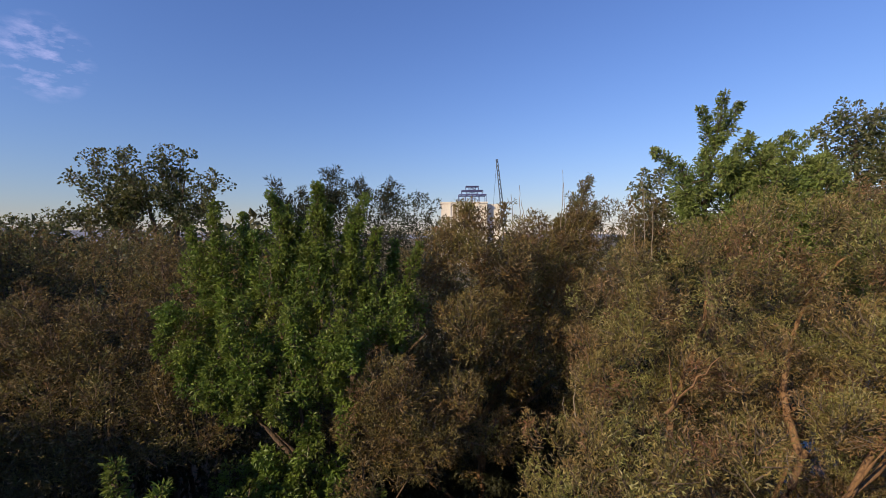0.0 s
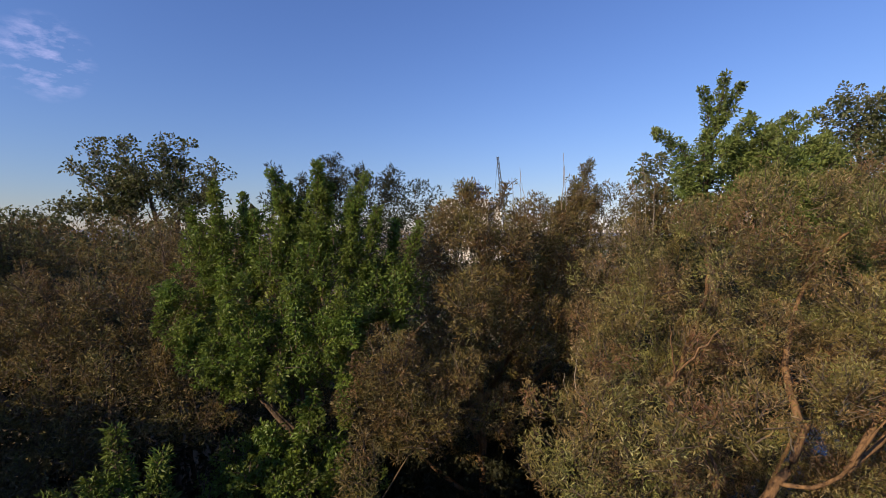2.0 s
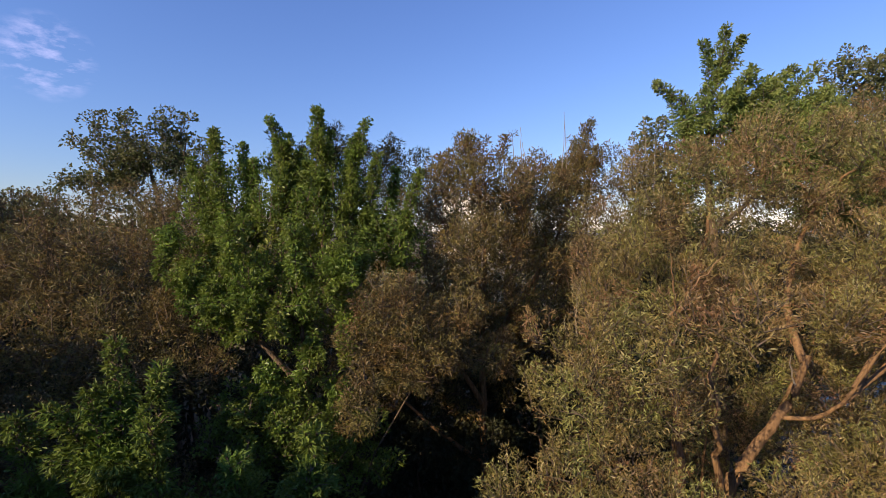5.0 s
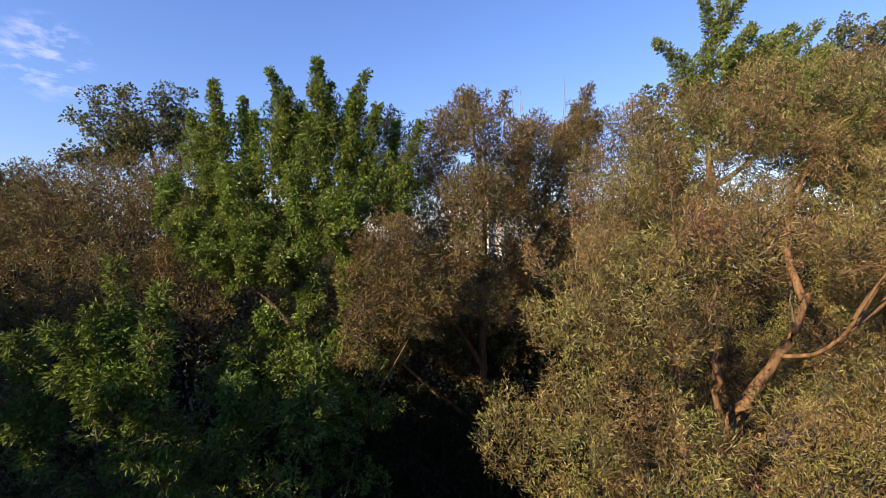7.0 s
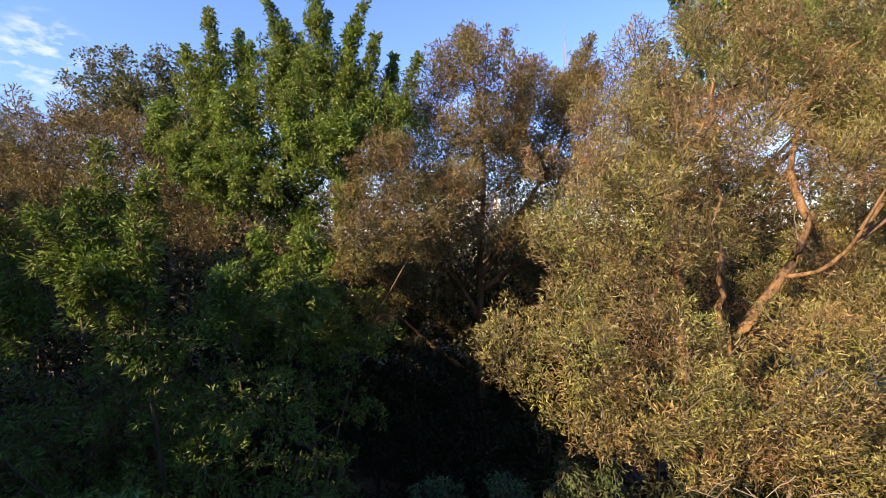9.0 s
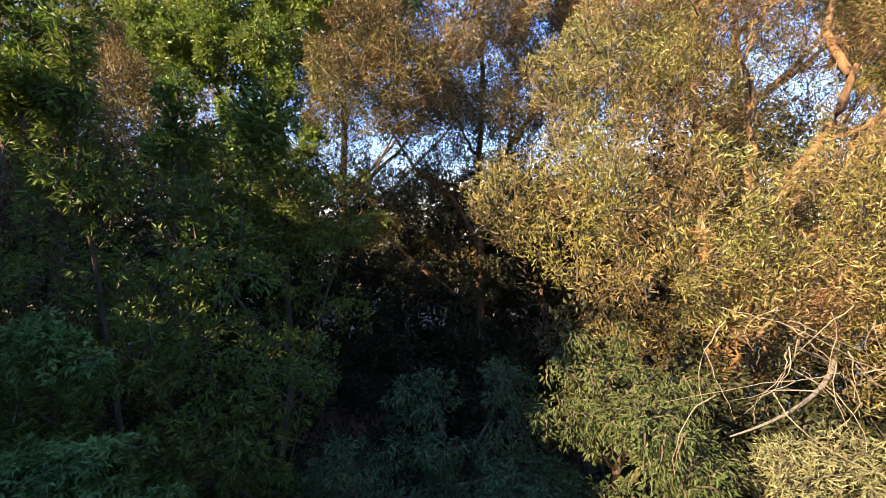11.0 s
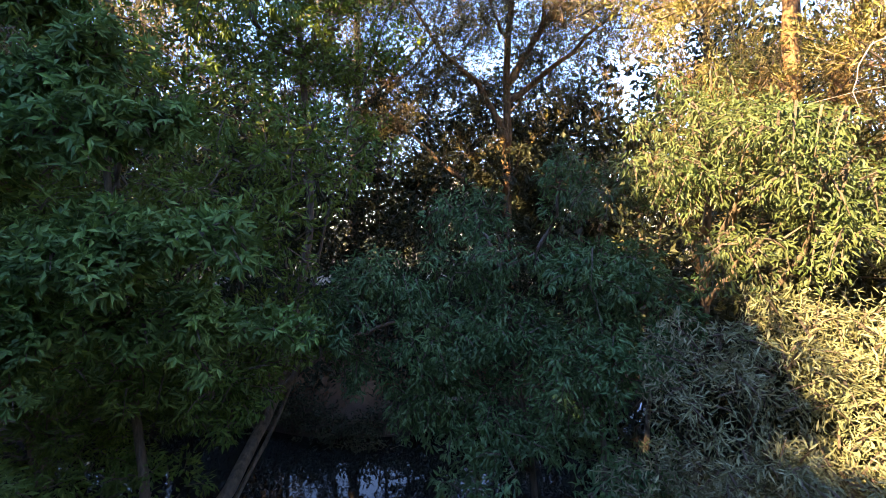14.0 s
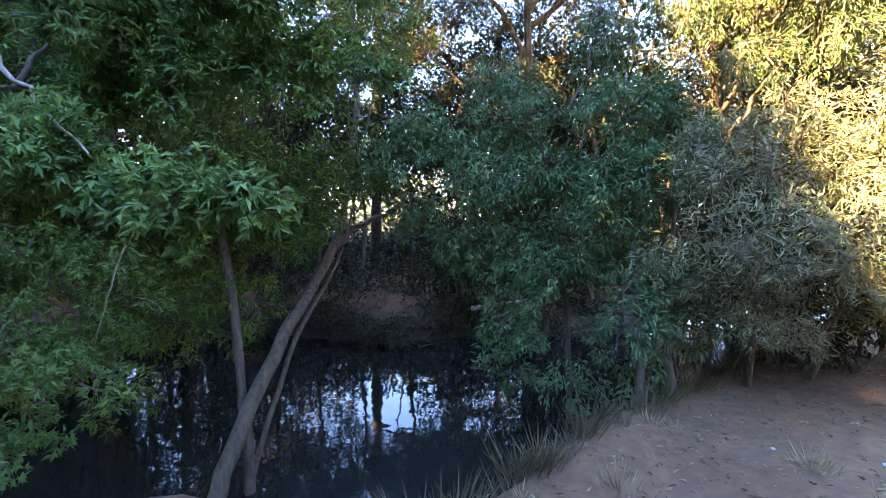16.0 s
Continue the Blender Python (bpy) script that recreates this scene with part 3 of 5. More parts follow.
B = []
for x, top, r in ((-3.69, 9.75, .19), (-3.41, 9.6, .17), (-4.3, 9.35, .16), (-3.15, 9.25, .17), (-2.83, 9.9, .20), (-2.6, 9.7, .17), (-2.42, 9.5, .16), (-2.02, 10.02, .20), (-1.85, 9.7, .16), (-1.56, 9.72, .18), (-1.28, 9.84, .20), (-1.08, 9.32, .16), (-0.85, 9.12, .16), (-0.42, 9.1, .17), (-3.95, 9.1, .16), (-2.25, 9.25, .17)):
    y = 7.45 + 0.25 * math.sin(x * 7)
    B += bough((-2.4 + (x + 2.4) * 0.8, y - 0.1, top - 1.9), (x, y, top - 0.05), r * 0.95, r * 0.35)
for a, b, r in (((-1.5, 6.5, 8.15), (-1.3, 6.1, 7.35), .22), ((-1.7, 6.6, 7.9), (-1.6, 6.15, 7.1), .2), ((-2.7, 6.5, 7.4), (-2.75, 6.05, 6.65), .22), ((-2.35, 6.4, 7.2), (-2.3, 6.0, 6.75), .2), ((-1.9, 6.4, 6.7), (-2.0, 6.0, 6.1), .18), ((-3.7, 6.7, 7.7), (-3.75, 6.35, 6.95), .22), ((-3.3, 6.6, 7.5), (-3.25, 6.2, 6.8), .2), ((-1.45, 6.4, 7.0), (-1.4, 6.05, 6.25), .16), ((-2.9, 6.6, 8.3), (-3.0, 6.25, 7.6), .2), ((-2.2, 6.6, 8.2), (-2.1, 6.3, 7.5), .2), ((-4.1, 6.9, 8.2), (-4.2, 6.6, 7.4), .2), ((-2.4, 6.4, 6.2), (-2.5, 6.0, 5.7), .2), ((-2.1, 6.4, 6.0), (-2.05, 6.0, 5.5), .2), ((-1.6, 6.4, 6.1), (-1.65, 6.05, 5.5), .16)):
    B += bough(a, b, r, r * 0.5)
GREEN_BOXELDER = grow("boxelder_tree", "green boxelder with upright leafy spires and leaning trunk", "tree", (-2.3, 3.8, -0.4),
     [([(-2.36, 3.55, -1.2), (-2.32, 3.75, -0.6), (-2.26, 4.0, -0.2), (-2.15, 4.75, 0.45), (-2.05, 5.3, 0.8), (-1.95, 5.9, 1.25), (-1.8, 6.3, 2.8), (-2.1, 6.8, 5), (-2.3, 7.0, 7.2)], 0.07, 0.03)],
     B + [(-4.15, 7.5, 8.2, .35, .3, .5, .8), (-3.5, 7.5, 8.75, .5, .3, .35, .7), (-2.6, 7.5, 8.95, .5, .3, .35, .7), (-1.7, 7.5, 8.95, .5, .3, .35, .7), (-3.5, 7.4, 8.1, .5, .4, .5, .8), (-2.7, 7.3, 8.3, .5, .4, .5, .8), (-1.9, 7.3, 8.3, .5, .4, .5, .8), (-1.25, 7.3, 8.0, .4, .4, .5, .8), (-0.75, 7.3, 7.9, .3, .3, .5, .8), (-3.2, 7.2, 7.3, .5, .4, .4, .8), (-1.8, 7.2, 7.4, .5, .4, .4, .8), (-4.0, 7.4, 7.5, .3, .3, .45), (-2.4, 7.2, 7.0, 1.1, .5, .8, .7), (-3.3, 6.9, 7.0, .5, .4, .6), (-2.5, 6.6, 7.0, .5, .4, .6), (-1.6, 6.6, 7.5, .4, .35, .55), (-2.6, 6.5, 5.2, 1.2, .8, .7, .8), (-1.6, 6.6, 5.0, .8, .6, .6, .8), (-2.6, 6.4, 4.0, 1.3, .8, .7, .3), (-3.9, 6.3, 3.3, 1.0, .8, .9, .35), (-1.5, 6.5, 3.6, .6, .4, .5, .35)],
     GREEN, GREY_BARK, leaf=(0.066, 0.032), clump=0.22, per=36, turn=0.6, wild=0.7, limbs=12, trunk_r=0.1, rise=0.6, droop=0.12, spread=0.8, hollow=0.45, cut=-0.12, billow=0.27, light=0.7)

grow("willow_tree", "brown-leaved willow thicket with fine dense twigs", "tree", (-5.6, 7.2, -1.2),
     [([(-5.6, 7.2, -1.35), (-5.6, 7.1, 2.5), (-5.4, 7.2, 5), (-5.4, 7.3, 7)], 0.13, 0.03), ([(-5.7, 7.2, 0), (-6.3, 7.0, 3), (-6.6, 7.2, 6.4)], 0.09, 0.02)],
     [(-6.5, 7.3, 7.6, .8, .7, .6), (-5.5, 7.3, 7.55, .8, .7, .7), (-4.75, 7.7, 7.4, .6, .6, .6), (-6.3, 7, 6.6, .9, .7, .7), (-5.1, 6.8, 6.5, .9, .7, .7),
      (-4.3, 6.8, 6.4, .7, .6, .6), (-8.0, 7.3, 7.3, 1.1, .9, .9), (-5.5, 6.5, 5.3, 1.2, .8, .8, .8), (-5.4, 6.4, 3.8, 1.3, .9, .9, .6), (-7.6, 6.8, 5.3, 1.2, .8, 1, .6), (-6.9, 6.6, 2.6, 1.3, .8, 1, .6), (-4.5, 7.6, 3.0, .9, .6, .9, .7), (-4.3, 7.5, 1.4, .8, .5, .8, .7), (-5.8, 7.0, 1.2, 1.0, .6, .8, .7), (-6.3, 6.2, 4.6, 1.0, .6, .8, .7)],
     BROWN_WILLOW, GREY_BARK, leaf=(0.074, 0.0195), clump=0.30, per=42, limbs=8, rise=0.7, droop=-0.25, cut=-0.3, billow=0.34, wild=0.8, turn=0.75)

grow("boxelder_tree", "young green boxelder with leafy shoots over the water", "tree", (-2.2, 4.1, -0.4),
     [([(-2.12, 4.02, -1.4), (-2.18, 4.1, -0.6), (-2.5, 4.6, 0.5), (-3.0, 5.0, 2.4), (-3.1, 4.8, 4.6), (-3.05, 4.3, 6.2)], 0.05, 0.015)],
     bough((-2.95, 4.35, 5.3), (-3.13, 4.25, 7.05), .30, .06) + bough((-3.25, 4.3, 5.5), (-3.35, 4.2, 6.6), .2, .06) + bough((-2.8, 4.3, 5.4), (-2.72, 4.3, 6.8), .2, .08) + bough((-3.35, 4.25, 5.2), (-3.7, 4.15, 6.4), .27, .1)
     + bough((-3.95, 4.2, 4.9), (-4.05, 4.15, 6.35), .22, .09) + bough((-1.5, 4.4, 5.0), (-1.3, 4.25, 6.15), .28, .1) + bough((-2.0, 4.4, 5.0), (-2.1, 4.3, 5.8), .28, .12)
     + [(-2.95, 4.6, 5.2, .4, .3, .3), (-3.3, 4.8, 4.4, .7, .4, .5, .4), (-1.9, 4.6, 4.5, .5, .35, .4, .45), (-4.6, 4.6, 4.2, .8, .6, .8, .35), (-2.6, 4.8, 3.7, .8, .5, .4, .4), (-4.0, 4.6, 2.8, .9, .6, .7), (-4.9, 4.8, 1.6, 1, .7, .8), (-3.6, 5.2, .8, .7, .5, .6, .7), (-2.1, 4.8, 2.7, .7, .5, .5, .6), (-1.6, 5.0, 3.3, .6, .5, .45, .5), (-2.8, 4.8, 1.9, .6, .5, .5), (-3.4, 5.4, 1.4, .7, .5, .5), (-2.2, 5.0, 1.6, .5, .4, .4), (-1.7, 5.2, 2.0, .4, .35, .35), (-4.0, 4.6, .7, .5, .35, .45, .45), (-3.2, 4.8, .6, .45, .35, .4, .45), (-3.5, 4.3, .1, .5, .35, .35, .35), (-2.6, 4.9, .7, .35, .3, .35, .6), (-4.6, 4.5, 0.2, .5, .4, .4, .4)],
     MID_GREEN, GREY_BARK, leaf=(0.072, 0.024), clump=0.24, per=46, turn=0.6, limbs=5, trunk_r=0.045, rise=0.3, droop=0.3, hollow=0.36)

LOW_BOXELDER = grow("boxelder_tree", "low green boxelder boughs hanging beside the bank", "tree", (-3.5, 2.9, 0),
     [([(-3.5, 2.9, -0.3), (-3.45, 3.0, 1.4), (-3.2, 3.2, 2.6), (-2.8, 3.3, 3.4)], 0.07, 0.02)],
     bough((-3.2, 3.4, 3.0), (-1.72, 3.2, 3.38), .24, .10) + bough((-2.9, 3.3, 2.9), (-1.42, 3.25, 3.12), .2, .09) + bough((-3.1, 3.2, 2.5), (-1.2, 3.2, 2.7), .24, .09) + bough((-3.0, 3.6, 2.1), (-0.97, 3.5, 2.2), .25, .10)
     + bough((-3.1, 3.0, 1.9), (-1.45, 2.6, 1.52), .24, .11) + bough((-3.2, 3.6, 3.7), (-2.1, 3.6, 3.8), .27, .12) + bough((-3.3, 3.8, 2.6), (-2.0, 3.9, 2.55), .22, .1) + [(-3.7, 3.8, 2.2, .5, .4, .6, .5), (-3.5, 4.0, 0.9, .6, .4, .5, .5), (-3.0, 3.3, .35, .5, .4, .3, .5), (-3.6, 3.4, .3, .5, .4, .4, .5)],
     COOL_GREEN, GREY_BARK, leaf=(0.054, 0.021), clump=0.22, per=30, leaflets=3, turn=0.55, wild=0.6, hollow=0.45, lump=1.7, cut=-0.08, limbs=9, trunk_r=0.06, droop=0.35)

grow("willow_shrub", "olive-brown rounded willow shrub in the gap", "shrub", (-2.25, 4.2, -0.45),
     [([(-2.3, 3.95, -1.4), (-2.25, 4.2, -0.6), (-2.12, 4.95, 0.4), (-2.0, 5.5, 0.75), (-1.9, 6.1, 1.25), (-1.7, 6.4, 2.8), (-1.2, 6.4, 4.7), (-0.5, 6.2, 5.9)], 0.026, 0.01)],
     [(-.72, 6.1, 7.05, .5, .42, .42), (.12, 6.4, 6.9, .36, .36, .36), (-1.1, 6, 6.55, .45, .38, .36), (-.4, 6, 6.5, .5, .42, .42), (.72, 6.7, 6.2, .3, .28, .3),
      (-.98, 5.15, 6.1, .22, .22, .40), (-.6, 6.2, 6.1, .4, .35, .25, .8), (.1, 6.5, 6.3, .35, .3, .25, .8)],
     BROWN_WILLOW, GREY_BARK, leaf=(0.065, 0.0155), clump=0.24, per=62, wild=0.8, turn=0.75, limbs=0, rise=0.5, droop=0.08)

FAR_WILLOW = grow("willow_tree", "brown-tipped willow on the far bank with tall trunk", "tree", (0.75, 9.8, -0.2),
     [([(0.8, 9.8, -0.4), (0.75, 9.7, 2), (0.72, 9.6, 4.2), (0.66, 9.5, 5.6), (0.75, 9.2, 7.4), (0.6, 8.6, 8.8)], 0.115, 0.03),
      ([(0.7, 9.55, 4.4), (0.2, 9.4, 5.3), (-0.5, 9.2, 5.8), (-1.0, 9.1, 6.6)], 0.06, 0.02),
      ([(0.68, 9.5, 5.3), (1.4, 9.5, 6.5), (2.3, 9.6, 7.8), (2.9, 9.8, 9.9)], 0.07, 0.015)],
     [(.64, 7.9, 8.9, .8, .7, .6, 1.3), (.6, 7.6, 7.9, .7, .6, .5, 1.3), (1.1, 8.2, 8.6, .6, .5, .5, 1.2), (2.5, 9.5, 8.8, .6, .6, .9, 1.3), (2.85, 9.8, 9.5, .35, .35, .5, .7), (3.5, 10.0, 9.0, .5, .5, .6, .9), (4.3, 10.2, 9.15, .45, .45, .6, .9), (4.9, 10.4, 8.9, .5, .45, .6, .9), (3.3, 9.8, 7.9, .6, .5, .6), (4.1, 10.0, 7.8, .6, .5, .6), (1.8, 9.3, 8.85, .55, .5, .4, 1.5), (2.2, 9.4, 7.6, .7, .6, .6), (1.7, 9, 8.2, .7, .6, .7, 1.4), (1.2, 8.9, 8.3, .6, .5, .5, 1.2),
      (-.05, 8.5, 8.7, .5, .5, .6), (-.6, 8.9, 8.6, .45, .4, .5), (1.7, 8.6, 7.2, .8, .6, .6), (2.9, 9.2, 7.0, .7, .6, .8), (-.6, 9.1, 6.5, .7, .5, .4, .9), (1.6, 9.6, 5.8, .8, .6, .5, .9), (2.0, 9.6, 6.4, .7, .5, .5, .9), (-.7, 9.4, 5.4, .8, .5, .5, 1.1), (.3, 9.2, 6.0, .7, .5, .5, .9), (0, 9.4, 5.2, .6, .4, .4, .8), (.1, 9.5, 6.5, .6, .4, .4, .8), (-1.1, 9.6, 5.6, .5, .4, .4, .8), (1.3, 9.5, 4.9, .7, .5, .4, .5), (-1.5, 9.7, 5.0, .8, .5, .6, 1.1), (-1.7, 9.6, 6.0, .7, .5, .5, .9), (2.4, 9.8, 5.2, .7, .5, .5, .9), (.4, 9.8, 4.6, .7, .5, .4, .8), (0, 9.2, 7.6, .9, .6, .6, .8), (1.2, 8.9, 7.0, .9, .6, .55), (.9, 8.8, 6.5, .7, .4, .45, 1.1), (.4, 9.0, 6.3, .6, .4, .4), (0.2, 8.8, 7.0, .8, .6, .5), (2.7, 9.3, 6.3, .7, .5, .6), (-.7, 9.0, 7.3, .7, .5, .5), (-2.6, 9.7, 5.5, .7, .5, .6, .9), (-2.2, 9.6, 6.6, .7, .5, .5, .8), (-3.3, 9.9, 6.0, .6, .4, .5, .6)]
     + bough((2.5, 9.7, 8.6), (2.72, 9.85, 9.95), .30, .10) + bough((2.7, 9.7, 8.7), (3.1, 9.85, 10.4), .30, .10) + bough((2.9, 9.7, 8.6), (3.25, 9.9, 9.8), .28, .10) + bough((2.3, 9.7, 8.5), (2.4, 9.8, 9.5), .26, .1) + bough((.4, 7.9, 9.2), (.35, 8.0, 9.7), .3, .14) + bough((.9, 8.0, 9.2), (1.05, 8.1, 9.65), .3, .14),
     BROWN_WILLOW, BARK, leaf=(0.078, 0.021), clump=0.30, per=42, limbs=10, rise=0.8, droop=-0.2, fill=0.85, wild=0.8, turn=0.75, billow=0.34)

grow("poplar_tree", "spreading poplar with sparse glossy leaves against the sky", "tree", (-9.2, 14.9, 0.3),
     [([(-9.0, 14.9, 0.2), (-9.0, 14.8, 4), (-8.95, 14.7, 7.5), (-9.2, 14.6, 9), (-9.7, 14.6, 11.2)], 0.2, 0.03),
      ([(-9.0, 14.7, 7.8), (-8.6, 14.6, 9.2), (-8.3, 14.6, 11)], 0.1, 0.02), ([(-9.1, 14.7, 8.2), (-10.3, 14.5, 9.6), (-11.6, 14.5, 10.9)], 0.09, 0.02)],
     bough((-9.6, 14.5, 9.6), (-11.9, 14.4, 11.3), .55, .25) + bough((-9.5, 14.5, 9.7), (-11.2, 14.4, 11.6), .6, .3) + bough((-9.4, 14.5, 9.8), (-10.3, 14.5, 12.0), .6, .3) + bough((-9.0, 14.5, 9.8), (-8.9, 14.5, 11.7), .6, .35)
     + bough((-9.0, 14.5, 9.8), (-8.3, 14.5, 11.9), .5, .3) + bough((-8.8, 14.5, 9.6), (-7.3, 14.5, 10.9), .55, .3) + bough((-9.6, 14.5, 9.3), (-12.4, 14.5, 9.7), .5, .25) + bough((-8.7, 14.5, 9.3), (-7.2, 14.5, 10.1), .5, .25)
     + [(-9.2, 14.5, 9.6, .9, .7, .6), (-8.9, 14.5, 8.8, 1, .8, .6), (-10.0, 14.4, 10.5, 1.0, .6, .6), (-8.7, 14.5, 10.7, .8, .6, .6), (-9.4, 14.5, 11.0, .6, .5, .5), (-10.9, 14.5, 10.2, .7, .5, .45)],
     POPLAR, GREY_BARK, leaf=(0.10, 0.08), clump=0.42, per=15, limbs=14, trunk_r=0.12, fill=0.6, core=0.08, rise=0.3)
grow("poplar_tree", "small poplar top above the brush", "tree", (-18.2, 20, 0.3),
     [([(-18.2, 20, 0.2), (-18, 20, 6), (-17.8, 20, 9.6)], 0.12, 0.02)],
     [(-17.4, 20, 9.8, .4, .4, .5), (-18.9, 20, 9.4, .8, .6, .7), (-18.3, 20, 8.2, 1.4, 1, .9)],
     POPLAR, GREY_BARK, leaf=(0.12, 0.09), clump=0.45, per=19, limbs=3, fine=False)

grow("willow_tree", "grey-green feathery tree behind the boxelder", "tree", (-2.6, 12.5, 0.3),
     [([(-2.6, 12.5, 0.2), (-2.6, 12.4, 4), (-2.5, 12.4, 8), (-2.6, 12.5, 9.8)], 0.15, 0.03)],
     [(-2.7, 12.5, 10.1, .7, .5, .45), (-1.7, 12.5, 10.0, .6, .5, .4), (-3.5, 12.4, 10.0, .6, .5, .45), (-.9, 12.5, 9.8, .6, .4, .4), (-4.3, 12.2, 9.7, .5, .4, .4), (-2.1, 12.5, 9.6, .8, .6, .6), (-1.3, 12.5, 9.4, .6, .5, .5), (-.7, 12.5, 9.2, .65, .5, .4), (-2.5, 12, 8.6, 1.9, .9, .9), (-3.2, 12, 6.8, 1.3, .9, .8, .5), (-.6, 11.8, 7.8, 1.2, .7, .8), (.8, 12.2, 8.0, 1.2, .7, .8), (1.7, 12.2, 8.3, .9, .6, .6), (.2, 12, 8.4, .9, .6, .6), (2.8, 12.2, 7.5, .8, .6, .7)]
     + bough((-2.9, 12.5, 9.5), (-3.1, 12.5, 10.9), .4, .18) + bough((-2.3, 12.5, 9.8), (-2.3, 12.5, 10.7), .3, .15) + bough((-1.7, 12.5, 9.6), (-1.5, 12.5, 10.6), .3, .15) + bough((-4.3, 12, 9.4), (-4.5, 12, 10.6), .3, .15) + bough((-3.7, 12.2, 9.3), (-3.8, 12.2, 10.3), .3, .15),
     DULL_SHADE_GREEN, GREY_BARK, leaf=(0.11, 0.028), clump=0.42, per=50, wild=0.7, turn=0.7, limbs=6, rise=0.6, fine=False)

I = []
for a, b in (((4.75, 8.65, 9.8), (4.7, 8.6, 11.5)), ((4.95, 8.6, 10.6), (5.12, 8.6, 11.75)), ((5.05, 8.6, 10.7), (5.45, 8.6, 11.55)), ((4.6, 8.6, 10.1), (3.75, 8.4, 10.65)), ((4.9, 8.5, 10.2), (5.6, 8.5, 10.95)),
             ((5.0, 8.6, 9.9), (6.5, 8.7, 11.0)), ((5.2, 8.6, 9.8), (6.95, 8.7, 11.1)), ((5.2, 8.5, 9.6), (7.1, 8.6, 10.6)), ((5.2, 8.4, 9.4), (7.0, 8.4, 10.1)), ((5.4, 8.4, 9.1), (7.4, 8.3, 9.8)), ((5.5, 8.4, 8.8), (8.0, 8.2, 9.7)),
             ((6.6, 8.3, 8.7), (8.6, 8.1, 9.6)), ((4.8, 8.4, 9.2), (4.2, 8.2, 9.9)), ((5.0, 8.3, 8.9), (5.3, 8.2, 9.9))):
    I += bough(a, b, .16 if b[2] > 11.2 or b[0] < 4 else .25, .05)
grow("boxelder_tree", "tall green boxelder with feathery swept boughs", "tree", (5.4, 8.9, -0.3),
     [([(5.4, 8.9, -0.5), (5.3, 8.8, 4), (5.0, 8.7, 8), (4.8, 8.6, 9.8), (4.85, 8.6, 10.5)], 0.13, 0.012), ([(5.0, 8.7, 8.6), (5.6, 8.6, 9.8), (6.4, 8.6, 10.6)], 0.06, 0.015)],
     I + [(5.6, 8.7, 9.2, 1.2, .6, .6), (7.0, 8.5, 8.8, 1.2, .7, .6), (5.1, 8.6, 10.0, .6, .4, .45), (6.0, 8.6, 10.1, .7, .4, .4), (6.7, 8.6, 10.1, .6, .4, .35), (6.6, 8.5, 9.5, .9, .4, .4), (4.45, 8.5, 10.0, .3, .3, .35), (7.6, 8.3, 9.3, .6, .4, .35)],
     BRIGHT_GREEN, GREY_BARK, leaf=(0.08, 0.034), clump=0.26, per=44, limbs=14, rise=0.25, droop=0.1, billow=0.28)
grow("poplar_tree", "broad-leaved poplar with silvery leaf undersides", "tree", (9.9, 11.2, 0.2),
     [([(9.9, 11.2, -0.2), (9.9, 11.1, 5), (9.8, 11, 9), (9.7, 11, 11.4)], 0.18, 0.03)],
     [(9.56, 11, 11.4, .5, .5, .8), (10.5, 11, 11.2, .7, .7, .75), (9.7, 11, 10.3, .9, .7, .8), (10.7, 11, 10.1, .9, .8, .8), (11.7, 11, 10.8, 1.1, .9, 1.0), (10.2, 11, 8.8, 1.5, .9, .9), (8.8, 10.8, 9.6, .6, .5, .6)],
     POPLAR, GREY_BARK, leaf=(0.08, 0.06), clump=0.36, per=44, limbs=7, fine=False)
grow("poplar_tree", "dark round-topped poplar beside the tall boxelder", "tree", (5.1, 11.3, 0.2),
     [([(5.1, 11.3, -0.2), (5.1, 11.2, 5), (5.0, 11, 10)], 0.14, 0.03)],
     [(4.95, 11, 10.1, .45, .45, .55), (5.3, 11, 9.4, .7, .5, .6), (4.9, 11, 9.3, .4, .4, .4), (5.2, 11, 8.4, .9, .6, .7)],
     POPLAR, GREY_BARK, leaf=(0.08, 0.06), clump=0.34, per=44, limbs=4, fine=False)

for x, y, z in ((-11.0, 12.2, 8.5), (-8.2, 11.8, 8.6), (-5.9, 11, 8.3), (-14.5, 13, 8.6)):
    grow("willow_shrub", "brown willow brush with bare stems", "shrub", (x, y, 0.2), [([(x, y, 0.1), (x + .2, y, 4), (x, y, z)], 0.08, 0.015), ([(x, y, 0.1), (x - .8, y + .2, 4), (x - 1, y, z + .9)], 0.06, 0.008)],
         [(x, y, z, 1.2, .8, .7), (x - .9, y, z + .3, .5, .5, .5), (x + .8, y - .3, z - .6, .9, .6, .7), (x, y, z - 1.8, 1.4, .8, .8)],
         BROWN_WILLOW, TWIG, leaf=(0.09, 0.025), clump=0.42, per=38, wild=0.8, turn=0.7, limbs=4, rise=0.6, group="brush on the far bank")


